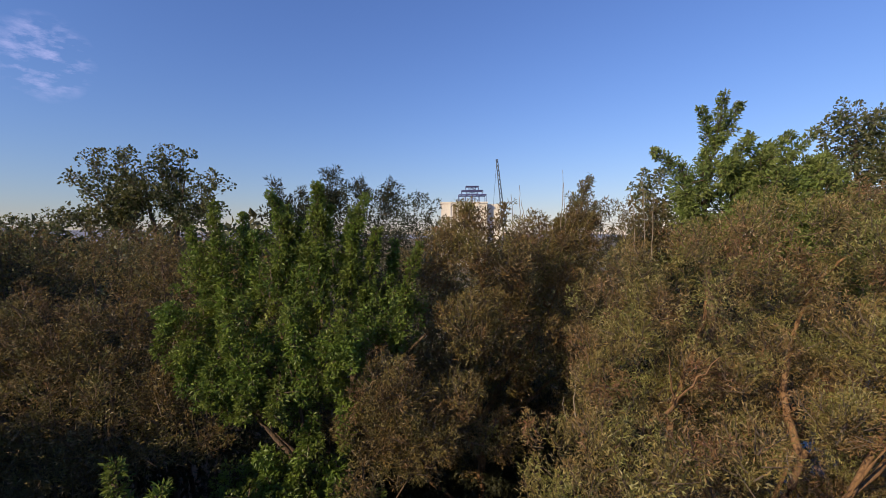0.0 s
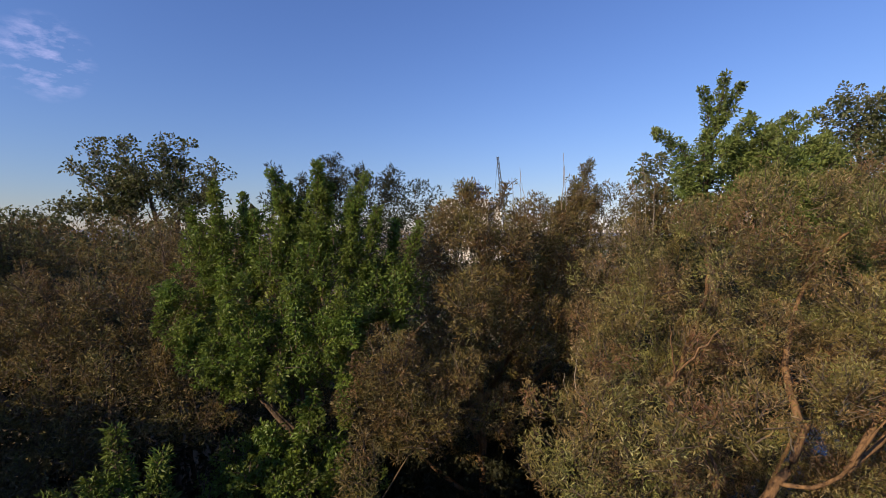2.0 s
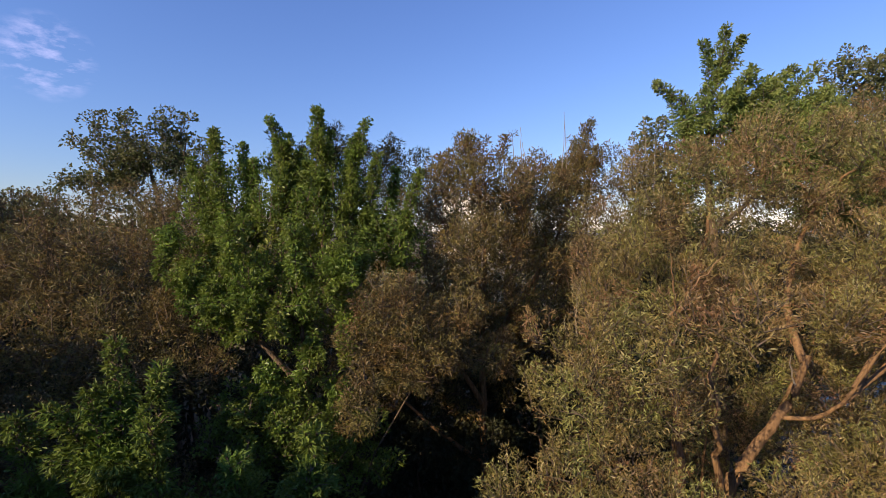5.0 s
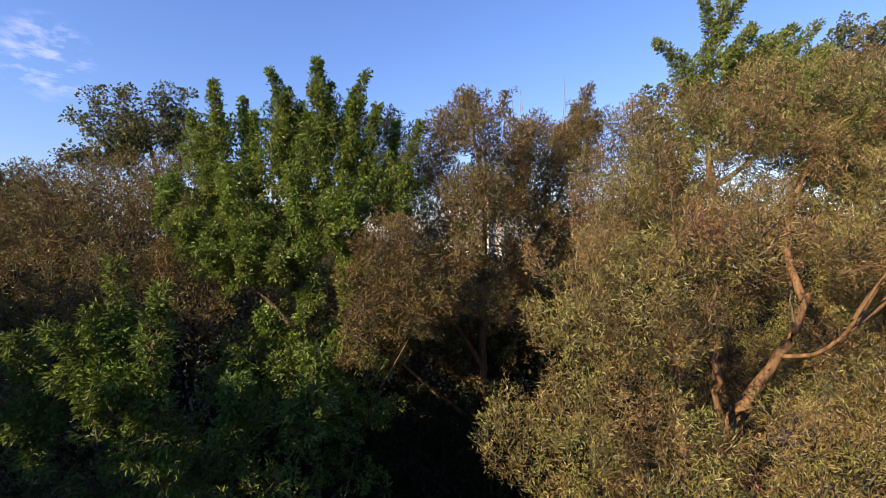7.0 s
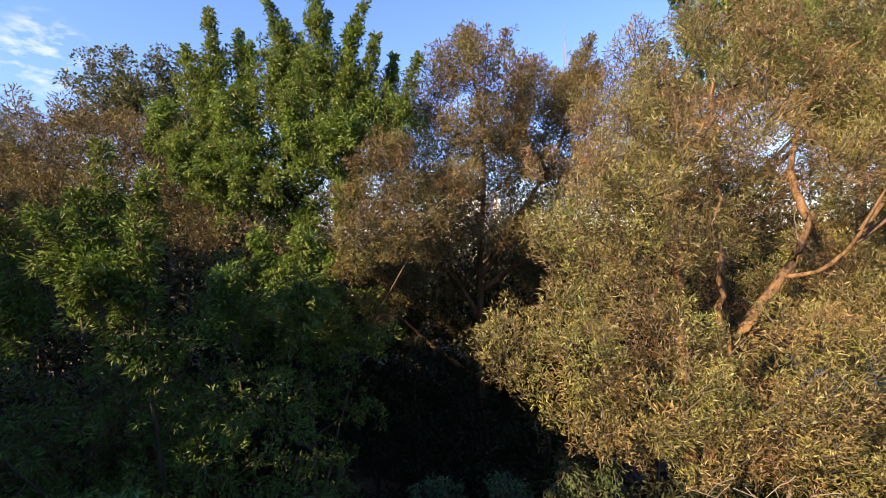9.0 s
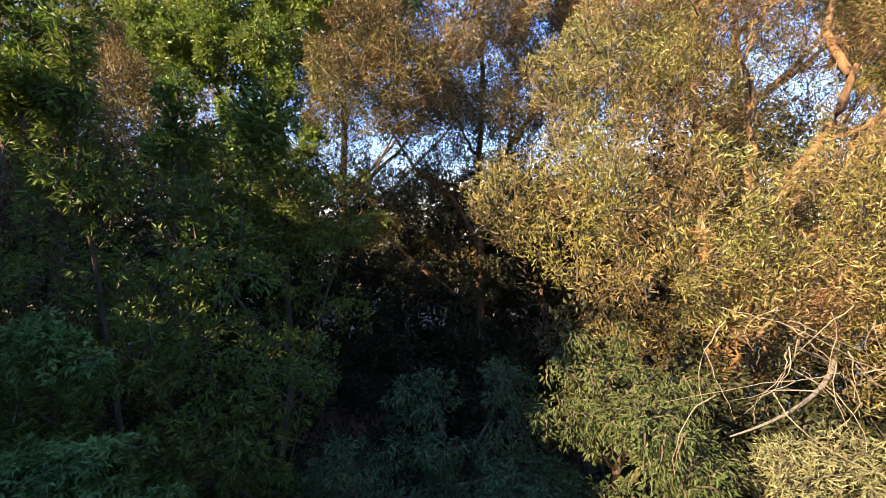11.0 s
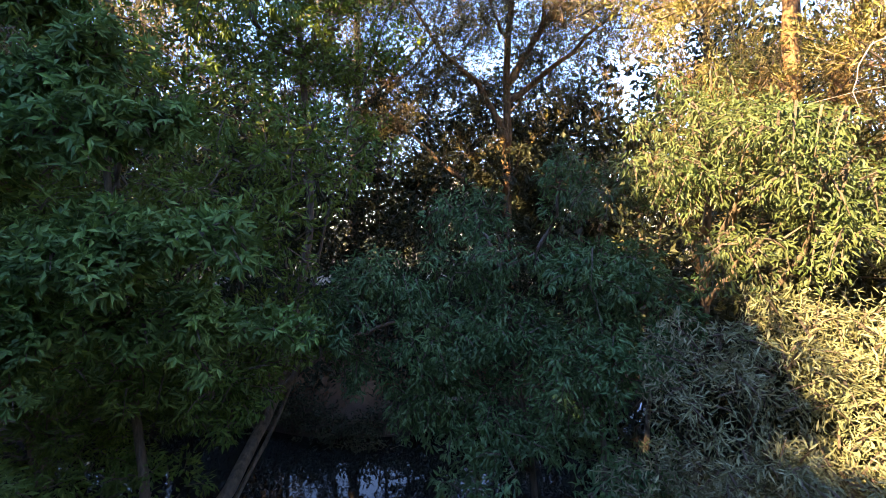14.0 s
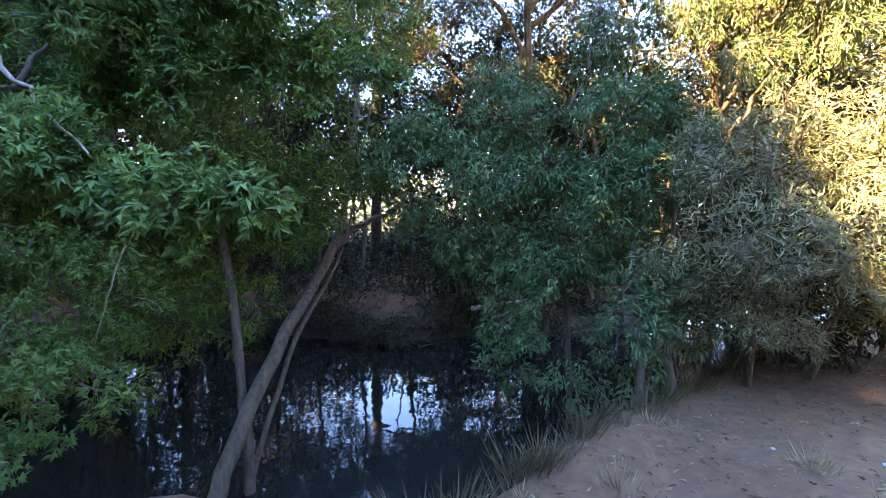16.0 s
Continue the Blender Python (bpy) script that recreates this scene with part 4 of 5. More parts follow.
def dead_branches(parent, count):
    """Bare pale twigs that arch out from under the big willow's bough."""
    base = np.array(parent.location)
    main = bezier(np.array((3.9, 5.2, 3.6)), np.array((3.0, 4.0, 3.45)), np.array((2.0, 3.75, 3.3)), np.linspace(0, 1, 12))
    v, f = tubes((main - base)[None], np.linspace(0.03, 0.005, 12)[None], 7)
    branch = child("dead_branch", mesh_from("dead_branch", v, f, DEAD, True), parent, "bare grey dead branch")
    for i in range(count):
        a = np.array((RNG.uniform(1.75, 3.3), RNG.uniform(3.5, 4.0), RNG.uniform(3.6, 4.2)))
        run = np.array((RNG.normal() * 0.35, RNG.normal() * 0.12, -RNG.uniform(0.1, 0.55)))
        mid = a + run * 0.5 + np.array((RNG.normal() * 0.2, 0, RNG.uniform(-.12, 0.16)))
        path = bezier(a, mid, a + run, np.linspace(0, 1, 9))
        path += RNG.normal(size=path.shape) * 0.006
        v, f = tubes((path - base)[None], np.linspace(RNG.uniform(0.003, 0.006), 0.0012, 9)[None], 5)
        child("dead_twig", mesh_from("dead_twig", v, f, DEAD, True), branch)


dead_branches(BIG_WILLOW, 36)

# low willows over the water
TRESS = []
for x, y, z, r in ((0.72, 4.95, 3.3, .2), (0.95, 4.85, 3.5, .24), (1.2, 4.8, 3.75, .26), (1.5, 4.75, 3.85, .22), (1.35, 4.6, 3.5, .26), (1.7, 4.5, 3.45, .26), (2.0, 4.55, 3.4, .26), (1.1, 4.65, 3.15, .26),
                   (1.45, 4.5, 3.1, .26), (0.8, 4.75, 2.95, .22), (1.15, 4.55, 2.8, .22), (1.75, 4.3, 3.0, .26), (2.05, 4.3, 2.95, .26), (1.55, 4.1, 3.3, .24), (1.5, 3.75, 3.3, .2), (1.75, 3.9, 3.0, .24), (1.5, 4.2, 2.6, .22), (1.85, 4.0, 2.65, .22)):
    TRESS.append((x, y, z, r * 1.2, r, r * 0.55))
grow("willow_shrub", "yellow-green willow with drooping leafy tresses", "shrub", (1.75, 5.3, -0.2),
     [([(1.75, 5.3, -0.5), (1.8, 5.2, 1.8), (1.65, 4.9, 3.2), (1.4, 4.7, 3.7)], 0.05, 0.015)],
     TRESS, YELLOW_WILLOW, GREY_BARK, leaf=(0.058, 0.0145), clump=0.2, per=38, limbs=10, trunk_r=0.05, droop=0.6, spread=0.8, hollow=0.5, cut=-0.1, blade=True, turn=0.6, wild=0.55)
# leaf colour here already carries the shade of the boughs above
grow("willow_shrub", "shaded green willow hanging over the stream", "shrub", (0.5, 5.4, -1.2),
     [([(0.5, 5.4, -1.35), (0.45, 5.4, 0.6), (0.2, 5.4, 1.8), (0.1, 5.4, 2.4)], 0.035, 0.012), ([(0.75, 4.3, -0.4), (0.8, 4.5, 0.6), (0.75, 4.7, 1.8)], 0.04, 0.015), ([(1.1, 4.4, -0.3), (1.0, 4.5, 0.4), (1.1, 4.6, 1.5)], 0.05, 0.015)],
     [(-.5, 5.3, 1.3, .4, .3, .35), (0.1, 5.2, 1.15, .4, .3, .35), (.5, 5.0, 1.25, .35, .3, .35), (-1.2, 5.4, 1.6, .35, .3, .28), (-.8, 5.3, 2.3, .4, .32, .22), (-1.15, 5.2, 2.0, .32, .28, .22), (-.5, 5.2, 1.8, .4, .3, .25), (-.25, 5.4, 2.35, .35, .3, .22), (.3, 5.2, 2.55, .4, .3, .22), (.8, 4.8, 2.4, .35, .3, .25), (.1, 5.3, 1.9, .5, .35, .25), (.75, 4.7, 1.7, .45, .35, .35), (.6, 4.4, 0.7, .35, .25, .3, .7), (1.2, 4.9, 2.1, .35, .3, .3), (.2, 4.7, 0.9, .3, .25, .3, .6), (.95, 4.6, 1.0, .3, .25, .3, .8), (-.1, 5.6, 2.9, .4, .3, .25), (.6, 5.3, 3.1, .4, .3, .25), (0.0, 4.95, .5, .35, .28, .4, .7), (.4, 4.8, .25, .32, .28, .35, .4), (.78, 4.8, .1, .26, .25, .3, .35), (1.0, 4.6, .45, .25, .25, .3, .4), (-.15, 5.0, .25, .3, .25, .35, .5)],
     SHADED_WILLOW, TWIG, leaf=(0.068, 0.022), clump=0.22, per=46, limbs=8, trunk_r=0.04, droop=0.55, spread=0.8, blade=True, turn=0.6, wild=0.6, hollow=0.4, cut=-0.15)
grow("willow_shrub", "grey narrow-leaved willow shrub on the bank", "shrub", (1.9, 4.9, 0),
     [([(1.9, 4.9, -0.3), (1.8, 4.6, 1), (1.6, 4.2, 2)], 0.04, 0.012), ([(2.4, 4.9, -0.2), (2.6, 4.6, 1.2), (2.8, 4.3, 2.6)], 0.04, 0.012)],
     [(1.2, 4.1, 1.85, .28, .26, .35), (1.4, 3.9, 1.35, .4, .32, .28), (1.7, 4.1, 1.95, .35, .3, .35), (1.95, 3.85, 1.3, .4, .3, .3), (2.4, 4.1, 2.0, .45, .38, .4), (2.5, 3.85, 1.3, .45, .35, .35), (3.1, 4.2, 2.5, .6, .45, .5), (3.2, 4.0, 1.5, .6, .45, .5), (4.2, 4.4, 2.2, .8, .55, .8), (5.4, 4.8, 2.6, .9, .6, .9), (1.1, 4.2, 1.1, .3, .25, .25), (2.2, 3.5, 0.95, .3, .25, .2), (1.6, 4.4, .75, .45, .3, .28), (2.3, 4.4, .8, .5, .3, .3), (1.15, 4.5, .65, .3, .25, .25), (3.0, 4.5, .8, .5, .35, .3)],
     GREY_WILLOW, TWIG, leaf=(0.068, 0.0125), clump=0.22, per=42, limbs=9, trunk_r=0.04, rise=0.3, droop=0.15, wild=0.9, turn=0.8, billow=0.26, hollow=0.4)

# near-black leaf colour makes the sunlit hollow under the willow read as shade
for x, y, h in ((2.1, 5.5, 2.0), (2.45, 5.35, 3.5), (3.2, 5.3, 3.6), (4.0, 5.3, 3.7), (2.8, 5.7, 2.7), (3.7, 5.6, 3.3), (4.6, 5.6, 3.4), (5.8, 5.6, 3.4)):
    grow("bush", "shade-dark leafy bush under the willow", "bush", (x, y, -0.1), [([(x, y, -0.3), (x + .1, y, .6), (x, y, h * .8)], 0.025, 0.01)],
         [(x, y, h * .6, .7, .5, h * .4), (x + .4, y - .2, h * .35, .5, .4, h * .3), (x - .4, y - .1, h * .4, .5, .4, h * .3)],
         DULL_SHADE_GREEN, TWIG, leaf=(0.10, 0.034), clump=0.34, per=26, limbs=2, fine=False, droop=0.2, fill=1.0, group="bushes under the willow")

# trees on the far bank and behind
BACK = [(-6.0, 10.6, 6.2, 1.6, DULL_SHADE_GREEN), (3.6, 12.5, 5.2, 1.6, BROWN_WILLOW), (-8.5, 10.4, 6.8, 1.9, DULL_SHADE_GREEN), (7.2, 13.5, 8.0, 2.0, DULL_SHADE_GREEN), (-13.0, 15, 7.5, 2.4, DULL_SHADE_GREEN),
        (4.4, 16.5, 6.4, 2.2, DULL_SHADE_GREEN), (-8.5, 19, 8.0, 2.4, BROWN_WILLOW), (2.6, 11.2, 5.1, 1.4, DULL_SHADE_GREEN), (-11.5, 10.0, 6.0, 1.8, DULL_SHADE_GREEN), (11, 16, 8, 2.4, DULL_SHADE_GREEN), (-19, 16, 8, 2.6, BROWN_WILLOW),
        (2.0, 9.9, 4.4, 1.1, DULL_SHADE_GREEN), (3.3, 10.2, 5.4, 1.2, DULL_SHADE_GREEN), (4.9, 10.9, 7.0, 1.4, DULL_SHADE_GREEN), (-7.4, 9.8, 6.0, 1.4, DULL_SHADE_GREEN), (6.5, 11.5, 7.6, 1.5, DULL_SHADE_GREEN), (9.5, 15.8, 4.6, 1.8, DULL_SHADE_GREEN), (7.5, 14.6, 4.4, 1.6, DULL_SHADE_GREEN), (12, 17.5, 4.8, 1.8, DULL_SHADE_GREEN), (5.8, 9.9, 6.0, 1.3, DULL_SHADE_GREEN), (-9.6, 9.6, 6.5, 1.5, DULL_SHADE_GREEN)]
for k in range(13):
    x = -26 + 4.6 * k + RNG.uniform(-1, 1)
    BACK.append((x, RNG.uniform(20, 30), RNG.uniform(5.6, 6.8) if -14 < x < 2 else RNG.uniform(6, 9) if x > 0 else RNG.uniform(8, 9.6), RNG.uniform(2.0, 2.8), (DULL_SHADE_GREEN, BROWN_WILLOW, POPLAR)[k % 3]))
for x, y, h, w, mat in BACK:
    grow("bank_tree", "dim streamside tree with leaning stems and thin crown", "tree", (x, y, 0.1),
         [([(x, y, -0.3), (x + .2, y, 2), (x - .1, y, 4), (x, y, h)], 0.1, 0.02), ([(x, y, 0.6), (x + .5, y, 3), (x + .8, y, h - 1)], 0.06, 0.02)],
         [(x - w * .5, y, h - .4, w * .6, w * .5, .9), (x + w * .5, y, h - .6, w * .6, w * .5, .8), (x, y, h - 1.6, w, w * .6, .7), (x + w * .3, y, h - 2.7, w * .8, w * .5, .6), (x - w * .4, y, h - 3.5, w * .8, w * .5, .6), (x + w * .2, y, h - 4.4, w * .8, w * .5, .6)],
         mat, GREY_BARK, leaf=(0.19 if y < 18 else 0.36, 0.095 if y < 18 else 0.2), clump=0.6 if y < 18 else 1.0, per=10, limbs=4, rise=0.2, fill=1.0, fine=False, group="trees on the far bank")

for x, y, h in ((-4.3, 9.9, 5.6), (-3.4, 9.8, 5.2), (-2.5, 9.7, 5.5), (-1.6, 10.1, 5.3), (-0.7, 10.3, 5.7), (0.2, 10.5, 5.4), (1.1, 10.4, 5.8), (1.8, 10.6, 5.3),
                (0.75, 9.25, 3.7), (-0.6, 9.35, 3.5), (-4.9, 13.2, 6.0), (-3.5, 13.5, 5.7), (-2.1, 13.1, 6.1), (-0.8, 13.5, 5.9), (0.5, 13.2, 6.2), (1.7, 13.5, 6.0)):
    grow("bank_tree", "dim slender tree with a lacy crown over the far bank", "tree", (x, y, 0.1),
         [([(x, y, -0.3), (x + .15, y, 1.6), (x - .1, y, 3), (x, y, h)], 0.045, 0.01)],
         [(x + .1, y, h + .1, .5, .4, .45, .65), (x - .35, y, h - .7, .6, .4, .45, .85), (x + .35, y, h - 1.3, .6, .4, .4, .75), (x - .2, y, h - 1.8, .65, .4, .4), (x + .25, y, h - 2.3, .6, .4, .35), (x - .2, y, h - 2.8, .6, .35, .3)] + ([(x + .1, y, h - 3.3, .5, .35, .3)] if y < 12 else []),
         DULL_SHADE_GREEN, GREY_BARK, leaf=(0.105, 0.05), clump=0.34, per=26, limbs=4, trunk_r=0.04, rise=0.1, droop=0.2, fill=1.2 if y < 12 else 0.95, fine=False, group="slender trees on the far bank")

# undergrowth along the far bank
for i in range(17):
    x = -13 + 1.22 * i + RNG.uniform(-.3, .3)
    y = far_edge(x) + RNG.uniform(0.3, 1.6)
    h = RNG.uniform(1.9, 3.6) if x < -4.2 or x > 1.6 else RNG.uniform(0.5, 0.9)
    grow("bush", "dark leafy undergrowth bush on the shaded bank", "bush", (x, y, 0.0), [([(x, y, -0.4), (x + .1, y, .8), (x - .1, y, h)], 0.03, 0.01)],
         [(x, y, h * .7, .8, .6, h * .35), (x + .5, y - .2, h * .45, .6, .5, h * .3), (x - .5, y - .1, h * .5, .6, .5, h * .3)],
         DULL_SHADE_GREEN, TWIG, leaf=(0.13, 0.06), clump=0.45, per=16, limbs=2, fine=False, droop=0.2, group="undergrowth on the far bank")

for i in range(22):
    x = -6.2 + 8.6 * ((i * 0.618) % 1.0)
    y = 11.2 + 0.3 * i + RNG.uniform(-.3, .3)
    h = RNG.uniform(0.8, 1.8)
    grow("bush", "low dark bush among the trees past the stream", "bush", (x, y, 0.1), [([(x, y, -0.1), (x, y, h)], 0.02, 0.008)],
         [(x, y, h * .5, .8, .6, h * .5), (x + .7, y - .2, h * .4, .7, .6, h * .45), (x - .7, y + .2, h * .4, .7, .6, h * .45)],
         DULL_SHADE_GREEN, TWIG, leaf=(0.17, 0.085), clump=0.5, per=16, limbs=0, fine=False, droop=0.2, group="low bushes past the stream")

for i in range(30):
    x = -6.0 + 0.26 * i + RNG.uniform(-.12, .12)
    y = float(far_edge(x)) + RNG.uniform(-0.4, 0.3)
    h = RNG.uniform(0.22, 0.5)
    z = max(-0.6, float(height(np.array(x), np.array(y))))
    grow("bush", "small dark herb clump at the water's edge", "bush", (x, y, z), [([(x, y, z - 0.1), (x, y, z + h)], 0.008, 0.004)],
         [(x, y, z + h * .4, .38, .3, h * .7), (x + .25, y - .1, z + h * .2, .25, .22, h * .5)],
         DULL_SHADE_GREEN, TWIG, leaf=(0.09, 0.034), clump=0.28, per=19, limbs=0, fine=False, rise=0.3, droop=0.3, group="herbs on the far bank")

# unseen trees added behind and beside the camera, whose shade lies over the stream
# the right and rear ones block sky light, the far-left ones shade far ground
for x, y, h, w in ((-8.4, -6.5, 7.6, 1.0), (-8.5, -7.5, 7.7, 1.0), (-8.8, -10.2, 9.6, 1.7), (-8.5, -3.8, 8.7, 0.7), (-9.6, -1.4, 7.5, 1.2), (-9.6, 0.6, 7.3, 1.2), (-9.6, 2.2, 6.8, 1.0), (-8.4, -4.3, 8.7, 0.35), (-8.4, -5.6, 7.8, 0.55), (-8.7, 0.9, 9.5, 0.5), (-8.5, -2.9, 8.9, 0.9), (-8.6, -2.4, 10.4, 0.7), (-8.6, -0.5, 8.2, 0.8), (-8.8, 1.5, 9.3, 0.9), (-8.8, 2.7, 8.7, 1.0), (-9.2, 4.2, 7.7, 1.1), (-9.6, 5.0, 7.0, 1.0), (-10.2, 5.6, 7.0, 1.2), (-8.8, -8.6, 8.3, 1.4), (-11.8, 6.5, 7.6, 1.3), (-12.0, 8.6, 9.5, 1.6), (-13.8, 10.6, 10.0, 1.7), (-16.2, 12.8, 10.5, 1.7), (-18.8, 15.0, 10.5, 1.8), (-4.6, -8.0, 7.6, 1.7), (-1.2, -7.4, 8.0, 1.7), (2.4, -7.2, 7.4, 1.7), (5.8, -6.0, 7.8, 1.7), (8.8, -3.4, 7.4, 1.6), (10.4, 0.6, 7.6, 1.6)):
    low = [(x, y, z, w * .9, w * .7, w * .55) for z in np.arange(1.0, h - w * 1.6, w * .62)]
    grow("bank_tree", "unseen leafy tree added beside the clearing to block light", "tree", (x, y, 0),
         [([(x, y, -0.1), (x + .1, y, h * .4), (x, y, h * .9)], 0.16, 0.03)],
         [(x, y, h - w * .45, w * .7, w * .6, w * .45), (x + w * .4, y, h - w, w * .7, w * .7, w * .5), (x - w * .5, y, h - w * 1.1, w * .8, w * .7, w * .5), (x, y, h - w * 1.7, w, w * .8, w * .6)] + low,
         GREEN, GREY_BARK, leaf=(0.50, 0.38), clump=0.75, per=13, fill=1.0, limbs=4, fine=False, group="trees on the near bank")
# unseen bush, added behind the camera to shade the bare bank
grow("bush", "unseen low bush added on the near bank for shade", "bush", (-2.9, -2.2, 0), [([(-2.9, -2.2, -.1), (-2.9, -2.2, 2)], 0.04, 0.01)],
     [(-2.9, -2.2, 1.8, .8, .7, .8), (-2.4, -2.2, 1.0, .8, .6, .8), (-3.4, -2.2, 1.2, .8, .6, 1.0), (-1.7, -2.1, .8, .7, .6, .7)],
     GREEN, TWIG, leaf=(0.16, 0.09), clump=0.45, per=30, limbs=2, fine=False)


# ---- bare stems and litter ----
def bare_stem(parent, pts, r, name="bare_stem", mat=DEAD):
    base = np.array(parent.location)
    pts = np.array(pts, float)
    path = bezier(pts[0], pts[1], pts[2], np.linspace(0, 1, 10)) + RNG.normal(size=(10, 3)) * r * 0.6
    v, f = tubes((path - base)[None], np.linspace(r, r * 0.35, 10)[None], 6)
    child(name, mesh_from(name, v, f, mat, True), parent)


for pts, r in ((((1.85, 6.6, 6.5), (1.8, 6.6, 6.9), (1.93, 6.6, 7.4)), 0.012), (((2.15, 6.6, 6.55), (2.2, 6.6, 6.9), (2.18, 6.6, 7.3)), 0.010), (((1.8, 6.5, 6.4), (1.6, 6.5, 6.6), (1.65, 6.5, 6.85)), 0.008),
                              (((4.3, 5.7, 6.05), (4.18, 5.62, 6.2), (4.15, 5.6, 6.5)), 0.013)):
    bare_stem(BIG_WILLOW, pts, r)
for x, top in ((2.35, 10.5), (2.45, 10.25), (1.35, 10.0), (1.5, 10.2), (1.62, 9.9), (3.9, 10.1), (4.1, 10.3), (4.25, 10.0)):
    bare_stem(FAR_WILLOW, ((x, 9.6, 8.6), (x + .05, 9.6, 9.4), (x + RNG.uniform(-.1, .1), 9.6, top)), 0.012)
for pts, r in ((((3.25, 5.5, 4.9), (3.05, 5.2, 5.8), (3.0, 5.25, 6.75)), 0.045), (((3.05, 5.3, 5.9), (2.9, 5.1, 6.2), (2.7, 5.0, 6.6)), 0.02), (((2.66, 5.6, 6.95), (2.8, 5.4, 7.3), (3.2, 5.4, 7.7)), 0.018), (((2.72, 5.5, 7.1), (2.6, 5.35, 7.4), (2.55, 5.3, 7.75)), 0.014)):
    bare_stem(BIG_WILLOW, pts, r, "limb", BARK)
bare_stem(GREEN_BOXELDER, ((-1.98, 5.75, 1.15), (-1.6, 6.1, 1.55), (-0.95, 6.5, 1.7)), 0.045, "limb", GREY_BARK)
bare_stem(LOW_BOXELDER, ((-2.5, 3.3, 1.25), (-2.6, 3.3, 1.0), (-2.68, 3.3, .7)), 0.006)
bare_stem(LOW_BOXELDER, ((-2.75, 2.85, 2.1), (-2.55, 2.8, 1.95), (-2.25, 2.75, 1.65)), 0.014)


def scatter(name, label, category, x0, x1, y0, y1, count, size, mat, keep):
    """Fallen leaves lying on the ground."""
    x, y = RNG.uniform(x0, x1, count), RNG.uniform(y0, y1, count)
    ok = keep(x, y)
    x, y = x[ok], y[ok]
    P = np.stack([x, y, height(x, y) + 0.012], 1)
    a = RNG.uniform(0, 2 * np.pi, len(x))
    D = unit(np.stack([np.cos(a), np.sin(a), RNG.uniform(-.15, .35, len(x))], 1))
    me = leaf_mesh(name, P, D, size * RNG.uniform(.5, 1.3, len(x)), size * RNG.uniform(.2, .5, len(x)), mat)
    tagged(new(name, me), label, category, kind="stuff")


LITTER = leaf_material("fallen_leaf", [(0.10, 0.07, 0.04), (0.20, 0.14, 0.08), (0.32, 0.25, 0.15), (0.15, 0.10, 0.06)], (0.24, 0.17, 0.09), 0.4, 1.0, 0.05, 0.8)
scatter("leaf_litter", "dry fallen leaves scattered over the near bank", "litter", -1.5, 6, 1.2, 6.5, 9000, 0.045, LITTER, lambda x, y: y < near_edge(x) - 0.3)
scatter("leaf_litter", "dry fallen leaves scattered over the far bank", "litter", -9, 5, 8.5, 13, 3000, 0.07, LITTER, lambda x, y: y > far_edge(x) + 0.2)


def grass(name, label, spots, blades, tall, mat):
    P, D, L, W = [], [], [], []
    for x, y, k in spots:
        n = int(blades * k)
        a, r = RNG.uniform(0, 2 * np.pi, n), RNG.uniform(0, 0.09, n) * k
        px, py = x + r * np.cos(a), y + r * np.sin(a)
        P.append(np.stack([px, py, height(px, py) - 0.005], 1))
        D.append(unit(np.stack([np.cos(a) * .45, np.sin(a) * .45, RNG.uniform(.5, 1.2, n)], 1)))
        L.append(tall * k * RNG.uniform(.4, 1.2, n))
        W.append(np.full(n, 0.006))
    me = leaf_mesh(name, np.concatenate(P), np.concatenate(D), np.concatenate(L), np.concatenate(W), mat)
    tagged(new(name, me), label, "grass", kind="stuff")


DRY = leaf_material("dry_grass", [(0.22, 0.17, 0.10), (0.34, 0.27, 0.17), (0.42, 0.35, 0.24)], (0.26, 0.22, 0.12), 0.5, 2.0, 0.2, 0.7)
DRY_EDGE = leaf_material("edge_grass", [(0.07, 0.065, 0.035), (0.13, 0.105, 0.06), (0.18, 0.15, 0.09)], (0.09, 0.08, 0.04), 0.5, 2.0, 0.2, 0.8)
spots = [(x, y, k) for x, y, k in zip(RNG.uniform(-1.2, 5.5, 90), RNG.uniform(1.3, 6, 90), RNG.uniform(.3, 1.2, 90)) if y < near_edge(x) - 0.35]
grass("dry_grass", "thin dry grass tufts on the bare bank", spots, 30, 0.12, DRY)
spots = [(x, float(near_edge(x)) - d, k) for x, d, k in zip(RNG.uniform(-0.9, 4.5, 150), RNG.uniform(0.05, 0.55, 150), RNG.uniform(.5, 1.5, 150))]
grass("bank_grass", "dull dry grass along the near bank's edge", spots, 26, 0.2, DRY_EDGE)
spots = [(x, far_edge(x) + d, k) for x, d, k in zip(RNG.uniform(-9, 5, 120), RNG.uniform(0.15, 2.5, 120), RNG.uniform(.6, 1.6, 120))]
grass("bank_grass", "dull grass tufts along the far bank", spots, 30, 0.28, DULL_SHADE_GREEN)


def pebble(x, y, r, mat):
    bm = bmesh.new()
    bmesh.ops.create_icosphere(bm, subdivisions=2, radius=r)
    for v in bm.verts:
        v.co = v.co * (1 + 0.25 * noise.noise(v.co * (2.2 / r) + Vector((x, y, 0)))) * 1.0
        v.co.z *= 0.55
    me = bpy.data.meshes.new("pebble")
    bm.to_mesh(me)
    bm.free()
    me.materials.append(mat)
    ob = new("pebble", me)
    ob.location = (x, y, float(height(np.array(x), np.array(y))) + r * 0.2)
    tagged(ob, "small pale stone on the bare earth bank", "stone", "stones on the bank")


STONE = plain_material("pale_stone", (0.35, 0.33, 0.30), (0.62, 0.60, 0.55), 30, 0.8, 0.004)
